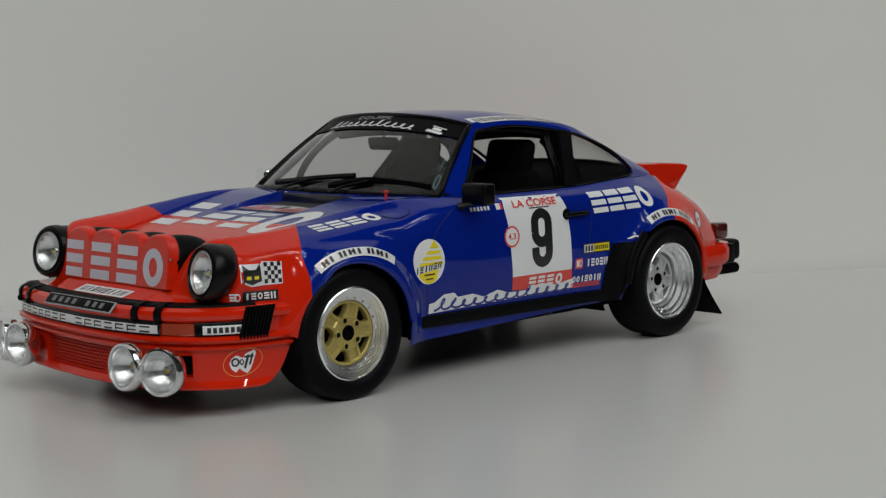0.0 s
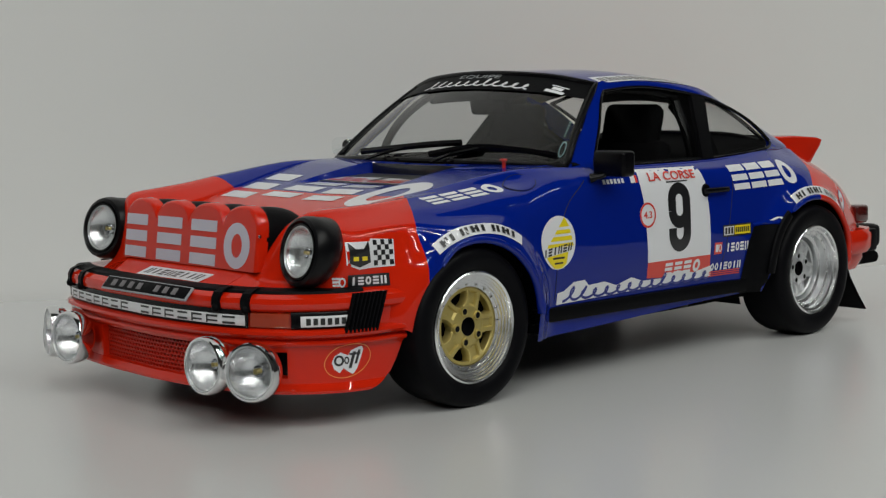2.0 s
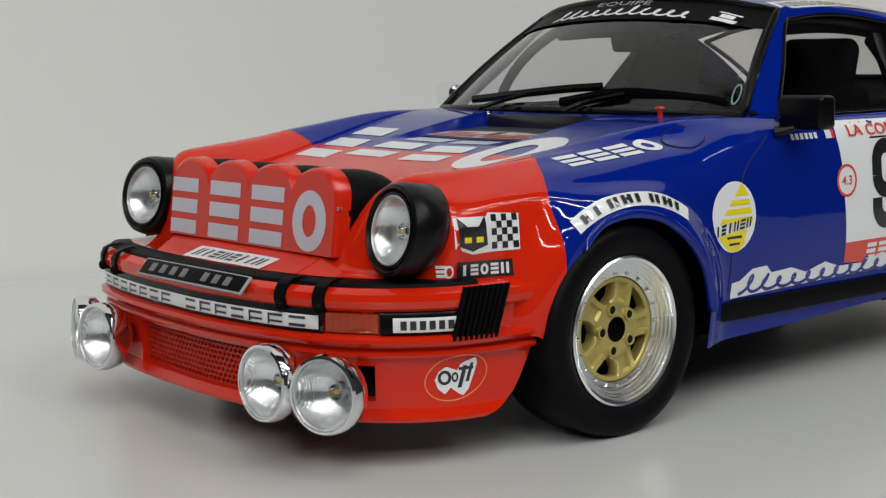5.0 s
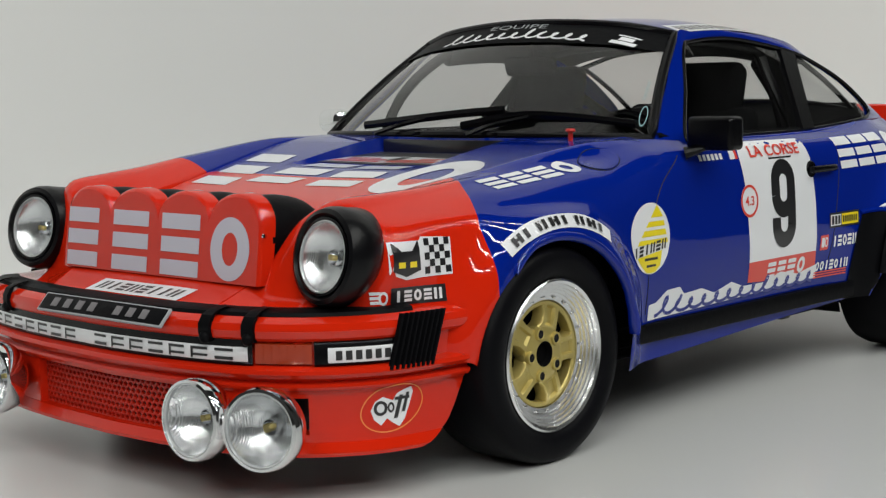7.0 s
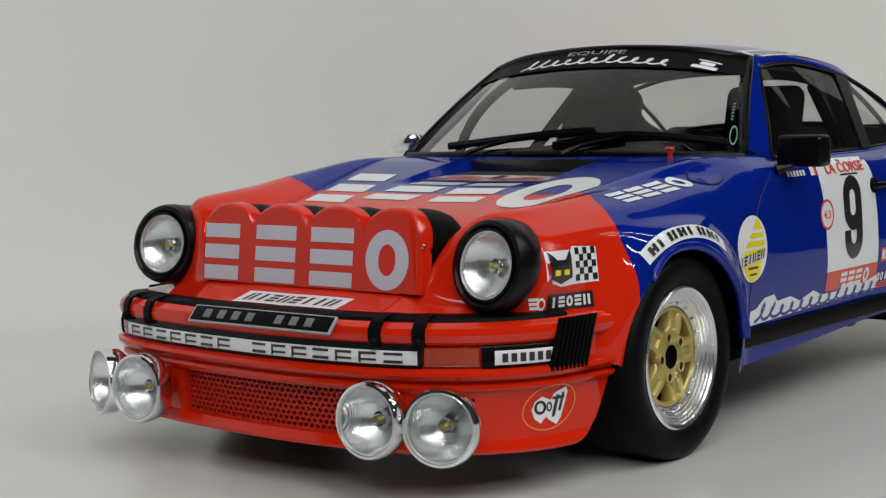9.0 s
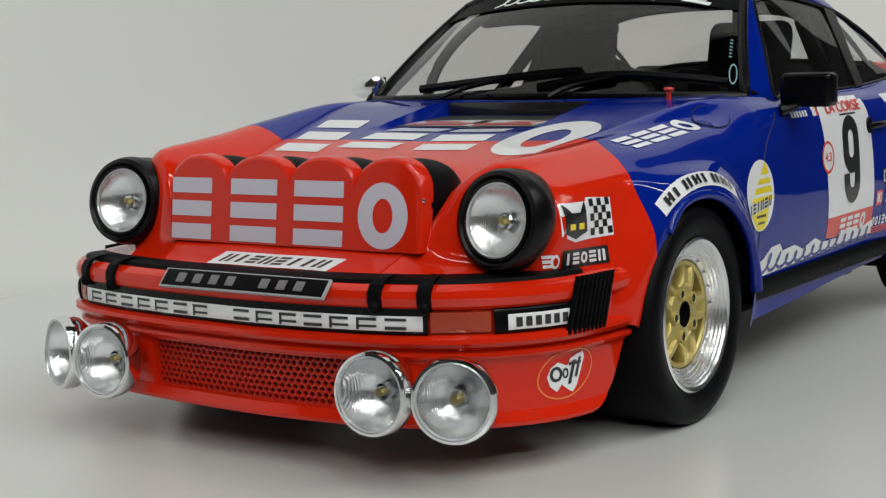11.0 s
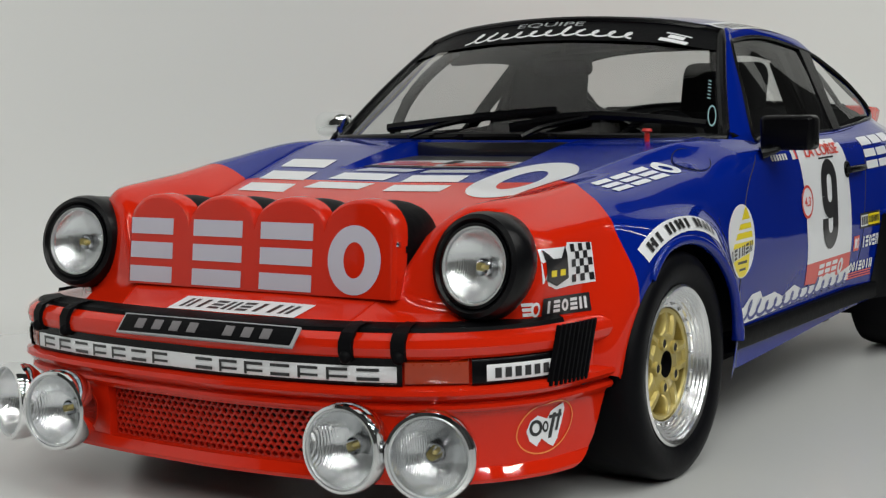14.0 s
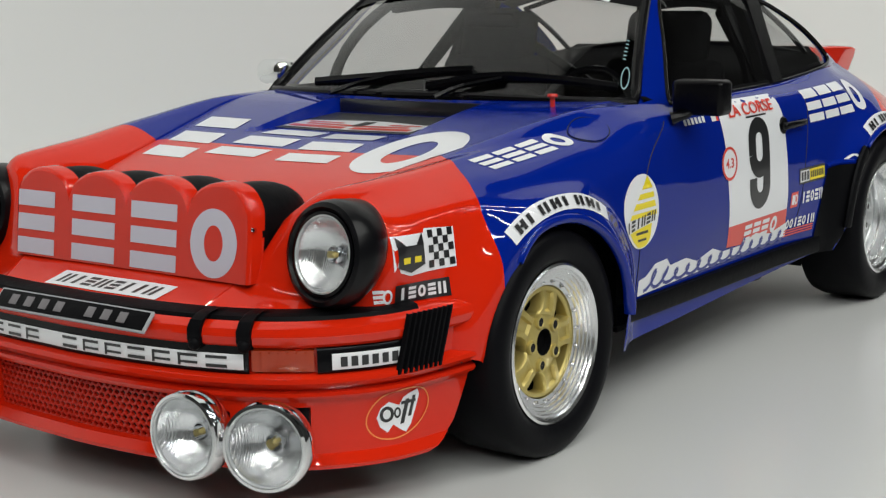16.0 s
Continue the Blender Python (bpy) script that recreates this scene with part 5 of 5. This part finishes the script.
# rolled flanges of the wheel arches, along the cut edge of the wing
for i, rows_, top_ in ((0, FRONT, 0.55), (1, MIDDLE + REAR, 0.50)):
    edge_ = []
    for r in rows_:
        p = r[-1]
        d = math.hypot(p.x - WX[i], p.z - WZ[i])
        if abs(p.x - WX[i]) < WR[i] + 0.05 and d < WR[i] + 0.06 and p.z > 0.207:
            if (i == 0 and (p.x < 0.05 or p.z > top_)) or (i == 1 and (p.x < WX[1] or p.z > 0.6)):
                edge_.append(p)
    for s in (1, -1):
        rows = []
        way = spline(edge_, 60)
        for k, p in enumerate(way):
            out_ = Vector((p.x - WX[i], 0, p.z - WZ[i])).normalized()
            low = blend(0.5 - p.z, 0.05, 0.28)  # broader towards the foot
            wide = (0.014 + 0.017 * low) * min(1, math.sqrt((min(k, 59 - k) + 0.3) / 3))
            rows.append([Vector((q.x, s * q.y, q.z)) for q in (p + out_ * wide * (math.cos(a) + 0.75 * low) + Vector((0, (0.014 + 0.008 * low) * math.sin(a) - 0.003 + 0.008 * low, 0)) for a in np.linspace(0, 2 * math.pi, 14, endpoint=False))])
        part("arch_lip", grid(rows, closed_v=True), PAINT, car)
# black beading where the guards meet the rear wheel openings
edge_ = [r[-1] for r in MIDDLE if r[-1].x > WX[1] and 0.245 < r[-1].z < 0.59 and math.hypot(r[-1].x - WX[1], r[-1].z - WZ[1]) < WR[1] + 0.03]
for s in (1, -1):
    rows = []
    for p in spline(edge_, 30):
        out_ = Vector((p.x - WX[1], 0, p.z - WZ[1])).normalized()
        rows.append([Vector((q.x, s * q.y, q.z)) for q in (p + out_ * (0.012 + 0.026 * math.cos(a)) + Vector((0, 0.006 + 0.013 * math.sin(a), 0)) for a in np.linspace(0, 2 * math.pi, 10, endpoint=False))])
    part("guard_beading", grid(rows, closed_v=True), BLACK, car, "black rubber beading of the stone guard")
# stone guards ahead of the rear wheels
for s in (1, -1):
    poly = [(-1.845, 0.552), (-2.02, 0.552), (-1.975, 0.50), (-1.945, 0.44), (-1.925, 0.36), (-1.922, 0.30), (-1.93, 0.245), (-1.79, 0.242), (-1.755, 0.25), (-1.775, 0.38), (-1.80, 0.47)]
    lay("stone_guard", [[(-s * x, z) for x, z in poly]], (0, s * 0.85, 0), (-s, 0, 0), (0, 0, 1), BLACK, car, "black stone guard ahead of the wheel", 0.008)
    brim = []
    for x, z in ((-1.835, 0.556), (-1.88, 0.560), (-1.93, 0.562), (-1.98, 0.560), (-2.025, 0.554)):
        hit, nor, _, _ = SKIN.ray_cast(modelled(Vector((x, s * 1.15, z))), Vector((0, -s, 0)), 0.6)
        if hit is not None:
            brim.append(hit)
    part("guard_edge", tube(spline(brim, 16), 0.010, sides=8), PAINT, car, plan=False)
on_side("scroll_mark", [[(-1.930, 0.568), (-1.981, 0.586), (-1.989, 0.580), (-1.941, 0.563)], [(-1.981, 0.586), (-2.005, 0.585), (-2.021, 0.572), (-2.010, 0.570), (-1.989, 0.580)], [(-2.021, 0.572), (-2.053, 0.574), (-2.085, 0.586), (-2.077, 0.590), (-2.048, 0.580), (-2.010, 0.570)]], WHITE, car, "small white scroll mark above the stone guard", 0.006)
# nose stickers
nm = lay("nose_sticker", [quad(-0.215, -0.032, 0.215, 0.03, 0.5)], (0.818, 0.02, 0.52), (0, 1, 0), (-0.86, 0, 0.5), WHITE, car, "white nose sticker with black lettering bars", 0.004)
lay("lettering_bar", marks(-0.185, 0.185, -0.02, 0.018, "ni=n=iin", 0.6), (0.818, 0.02, 0.52), (0, 1, 0), (-0.86, 0, 0.5), INK, nm, "", 0.0055)
# flag and shield on the left wing
FR = (Vector((-1, 0.42, 0)).normalized(), Vector((0, -0.1, 1)))
crest_plate = lay("shield_sticker", broad([[(-0.09, -0.036), (-0.045, -0.054), (0.0, -0.036), (0.0, -0.05), (0.078, -0.048), (0.082, 0.05), (0.0, 0.056), (-0.005, 0.046), (-0.088, 0.046)]]), (0.448, 0.78, 0.615), *FR, WHITE, car, "black shield and chequered flag sticker", 0.003)
lay("shield", broad([[(-0.082, -0.03), (-0.045, -0.046), (-0.005, -0.03), (-0.008, 0.02), (-0.078, 0.02)], [(-0.080, 0.018), (-0.055, 0.018), (-0.080, 0.044)], [(-0.030, 0.018), (-0.007, 0.018), (-0.010, 0.048)]]), (0.448, 0.78, 0.615), *FR, INK, crest_plate, "", 0.0055)
lay("yellow_mark", broad([quad(-0.068, -0.022, -0.049, -0.007), quad(-0.036, -0.022, -0.017, -0.007)]), (0.448, 0.78, 0.615), *FR, YELLOW, crest_plate, "", 0.007)
lay("flag_square", broad([quad(0.006 + 0.014 * i, -0.042 + 0.0185 * j, 0.020 + 0.014 * i, -0.0235 + 0.0185 * j) for i in range(5) for j in range(5) if (i + j) % 2 == 0]), (0.448, 0.78, 0.615), *FR, INK, crest_plate, "", 0.006)
fc = lay("oblong_sticker", broad([quad(-0.075, -0.023, 0.075, 0.023)], 1.18), (0.468, 0.79, 0.521), *FR, INK, car, "black oblong sticker with white lettering shapes", 0.003)
lay("lettering_shape", broad(marks(-0.065, 0.065, -0.015, 0.015, "i=o=n"), 1.18), (0.468, 0.79, 0.521), *FR, WHITE, fc, "", 0.0055)
lay("tool_sign", [quad(-0.147, -0.016 + k * 0.012, -0.120, -0.008 + k * 0.012) for k in range(3)] + ring(-0.112, -0.002, 0.014, 0.018, 0.006, 0.007, 16), (0.468, 0.79, 0.521), *FR, WHITE, fc, "", 0.004)
# oval mark on the spoiler's corner
GO = ((0.59, 0.81, 0.243), (-0.86, 0.5, 0.0), (0, 0, 1))
THREAD = mat("orange_line", (0.8, 0.25, 0.04), 0.35, coat=0.5)
gt = lay("oval_sticker", [[(x * math.cos(0.25) - y * math.sin(0.25), x * math.sin(0.25) + y * math.cos(0.25)) for x, y in q] for q in ring(0, 0, 0.095, 0.062, 0.0035, 0.0035, 48)], *GO, THREAD, car, "thin orange oval round a white logo shape", 0.004)
blob = [(-0.055, -0.03), (-0.035, -0.045), (-0.018, -0.028), (0.0, -0.042), (0.018, -0.052), (0.035, -0.035), (0.05, 0.0), (0.062, 0.035), (0.056, 0.05), (0.03, 0.042), (0.012, 0.035), (0.0, 0.018), (-0.03, 0.03), (-0.052, 0.018), (-0.064, -0.005)]
lay("logo_shape", [blob], *GO, WHITE, gt, "", 0.004)
lay("logo_mark", ring(-0.036, 0.0, 0.02, 0.02, 0.009, 0.008, 18) + ring(-0.006, 0.0, 0.010, 0.014, 0.005, 0.006, 16) + [quad(0.010, -0.03, 0.022, 0.03, 0.3), quad(0.03, -0.015, 0.04, 0.035, 0.3), quad(0.005, 0.018, 0.05, 0.026, 0)], *GO, INK, gt, "", 0.006)
# pod lettering shapes, one part per letter
FACE = tree_of(bpy.data.objects["pod_face"])
PODAT = ((0.822, POD_Y, 0.0), (0, 1, 0), (-0.12, 0, 1))
LILAC = mat("lilac_white_decal", (0.55, 0.53, 0.62), 0.4, coat=0.3)
for x0, x1, kind in ((-0.440, -0.285, "="), (-0.212, -0.04, "="), (0.022, 0.195, "="), (0.245, 0.41, "o")):
    lay("lettering_shape", marks(x0, x1, 0.558, 0.73, kind, gap=0.0), *PODAT, LILAC, pod, "pale lettering shape", 0.003, FACE)
# bonnet: large name, rally plate in the outlet
HOOD = ((0.06, 0.0, 0.82), (0, 1, 0), (-1, 0, 0.18))
for x0, x1, y0, y1, kind, lean in ((-0.50, -0.325, -0.15, 0.26, "=", -0.2), (-0.255, -0.05, -0.085, 0.225, "=", 0.1), (0.025, 0.225, -0.10, 0.215, "=", -0.1), (0.285, 0.565, -0.17, 0.245, "o", 0.0)):
    lay("bonnet_lettering", marks(x0, x1, y0, y1, kind, lean, 0.0), *HOOD, WHITE, bonnet, "large white lettering shape on the bonnet", 0.003)
lay("outlet_floor", [quad(-0.278, -0.05, 0.278, 0.26)], (-0.25, 0, 0.82), (0, 1, 0), (-1, 0, 0.18), OUTLET, bonnet, "dark grey floor of the outlet", 0.003)
PL = ((-0.25, -0.015, 0.82), (0, 1, 0), (-1, 0, 0.18))
rp_ = lay("rally_plate", [[(-0.25, -0.03), (0.25, -0.03), (0.245, 0.085), (0.13, 0.11), (0.03, 0.13), (-0.03, 0.13), (-0.13, 0.11), (-0.245, 0.085)]], *PL, WHITE, bonnet, "white and red rally plate on the bonnet", 0.007)
lay("plate_band", [quad(-0.235, -0.02, -0.02, 0.012), quad(0.01, -0.02, 0.235, 0.012), quad(-0.2, 0.025, 0.2, 0.045), quad(-0.22, 0.06, -0.08, 0.075), quad(0.1, 0.06, 0.22, 0.075)], *PL, REDDECAL, rp_, "", 0.009)
lay("plate_number", [quad(-0.02, 0.03, 0.02, 0.11)], *PL, INK, rp_, "", 0.01)
part("outlet_mouth", block(-0.557, -0.532, -0.284, 0.284, ZC(-0.54) - 0.058, ZC(-0.54) - 0.006, 0.002), INK, car, "black outlet mouth at the end of the bonnet recess")
for k, kind in enumerate("===o"):
    lay("wing_lettering", marks(-0.19 + 0.097 * k, -0.108 + 0.097 * k, -0.041, 0.041, kind, -0.25, 0.0), (-0.112, 0.722, 0.84), (-1, 0.04, 0.1), (-0.1, -0.9, 0.25), WHITE, car, "white lettering shapes on the front wing", 0.004)
# sun strip script, in plain strokes, and its first word
STRIP = tree_of(windscreen)
SV = ((-0.93, 0.0, 1.235), (0, 1, 0), (-0.79, 0, 0.61))
word("team_word", "EQUIPE", -0.13, 0.12, 0.014, 0.044, *SV, GREY, windscreen, "grey team lettering", 0.026, 0.0, STRIP)
lay("script_stroke", scribble(-0.32, 0.31, -0.04, 0.034, 11, 0.009, 0.5), *SV, WHITE, windscreen, "white script strokes", 0.026, STRIP)
lay("crest", [quad(0.40, -0.03, 0.49, -0.012, 0.2), quad(0.42, -0.008, 0.47, 0.012, 0.2), quad(0.405, 0.016, 0.485, 0.022, 0.2)], *SV, WHITE, windscreen, "", 0.026, STRIP)
# roof-rail sticker
TOP = tree_of(bpy.data.objects["roof"])
for s in (1, -1):
    rr = lay("rail_sticker", [quad(0.0, -0.036, 0.72, 0.045)], (-1.13, s * 0.518, 1.25), (-1, 0, 0.0), (0, -s, 0.3) if s > 0 else (0, 1, 0.3), WHITE, car, "white roof-rail sticker with dark lettering bars", 0.003, TOP)
    if s > 0:
        lay("lettering_bar", marks(0.03, 0.69, -0.022, 0.026, "n=n=o=n=nin=o=n"), (-1.13, s * 0.518, 1.25), (-1, 0, 0), (0, -s, 0.3), INK, rr, "", 0.005, TOP)


# ---- panel gaps ----
SEAM = mat("dark_seam", (0.004, 0.005, 0.012), 0.6)


def seam(pts, n, normal, width=0.0018):
    p = spline(pts, n)
    out = []
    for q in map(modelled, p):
        hit, nor, _, _ = SKIN.ray_cast(q + Vector(normal) * 0.3, -Vector(normal), 0.8)
        out.append((hit if hit is not None else q))
    return part("panel_gap", tube(out, width, sides=5), SEAM, car, plan=False)


for s in (1, -1):
    side = (0, s, 0)
    seam([(-0.70, s * 0.8, 0.83), (-0.56, s * 0.8, 0.72), (-0.50, s * 0.85, 0.55), (-0.49, s * 0.85, 0.35)], 24, side)
    seam([(-1.70, s * 0.8, 0.845), (-1.70, s * 0.85, 0.75), (-1.66, s * 0.85, 0.55), (-1.615, s * 0.85, 0.36)], 24, side)
    seam([(0.40, s * 0.85, 0.335), (0.46, s * 0.85, 0.325)], 4, side)

# fuel flap on the left front wing
seam([(-0.392 + 0.080 * math.cos(a), 0.738 + 0.048 * math.sin(a), 0.9) for a in np.linspace(0, 2 * math.pi, 25)], 40, (0, 0, 1), 0.0016)
lay("fuel_flap", [disc(0.392, -0.738, 0.077, 0.045, 48)], (0, 0, 0.9), (-1, 0, 0), (0, -1, 0), PAINT, car, "blue oval fuel flap on the wing", 0.008, cut=0.02)
# pale marks low in the windscreen corner
lay("glass_mark", [[(x - 0.25 * (y + 0.31), y) for x, y in q] for q in ring(0.652, -0.315, 0.013, 0.045, 0.003, 0.006, 20)] + [quad(0.618 - 0.004 * k, -0.245 + 0.016 * k, 0.627 - 0.004 * k, -0.240 + 0.016 * k) for k in range(6)], *SV, mat("pale_cyan_mark", (0.25, 0.42, 0.45), 0.4), windscreen, "pale cyan mark on the glass", 0.004, STRIP)
# washer jets on the cowl
for y in (0.22, -0.12):
    part("washer_jet", block(-0.535, -0.515, y - 0.012, y + 0.012, 0.89, 0.905, 0.004), SATIN, car)
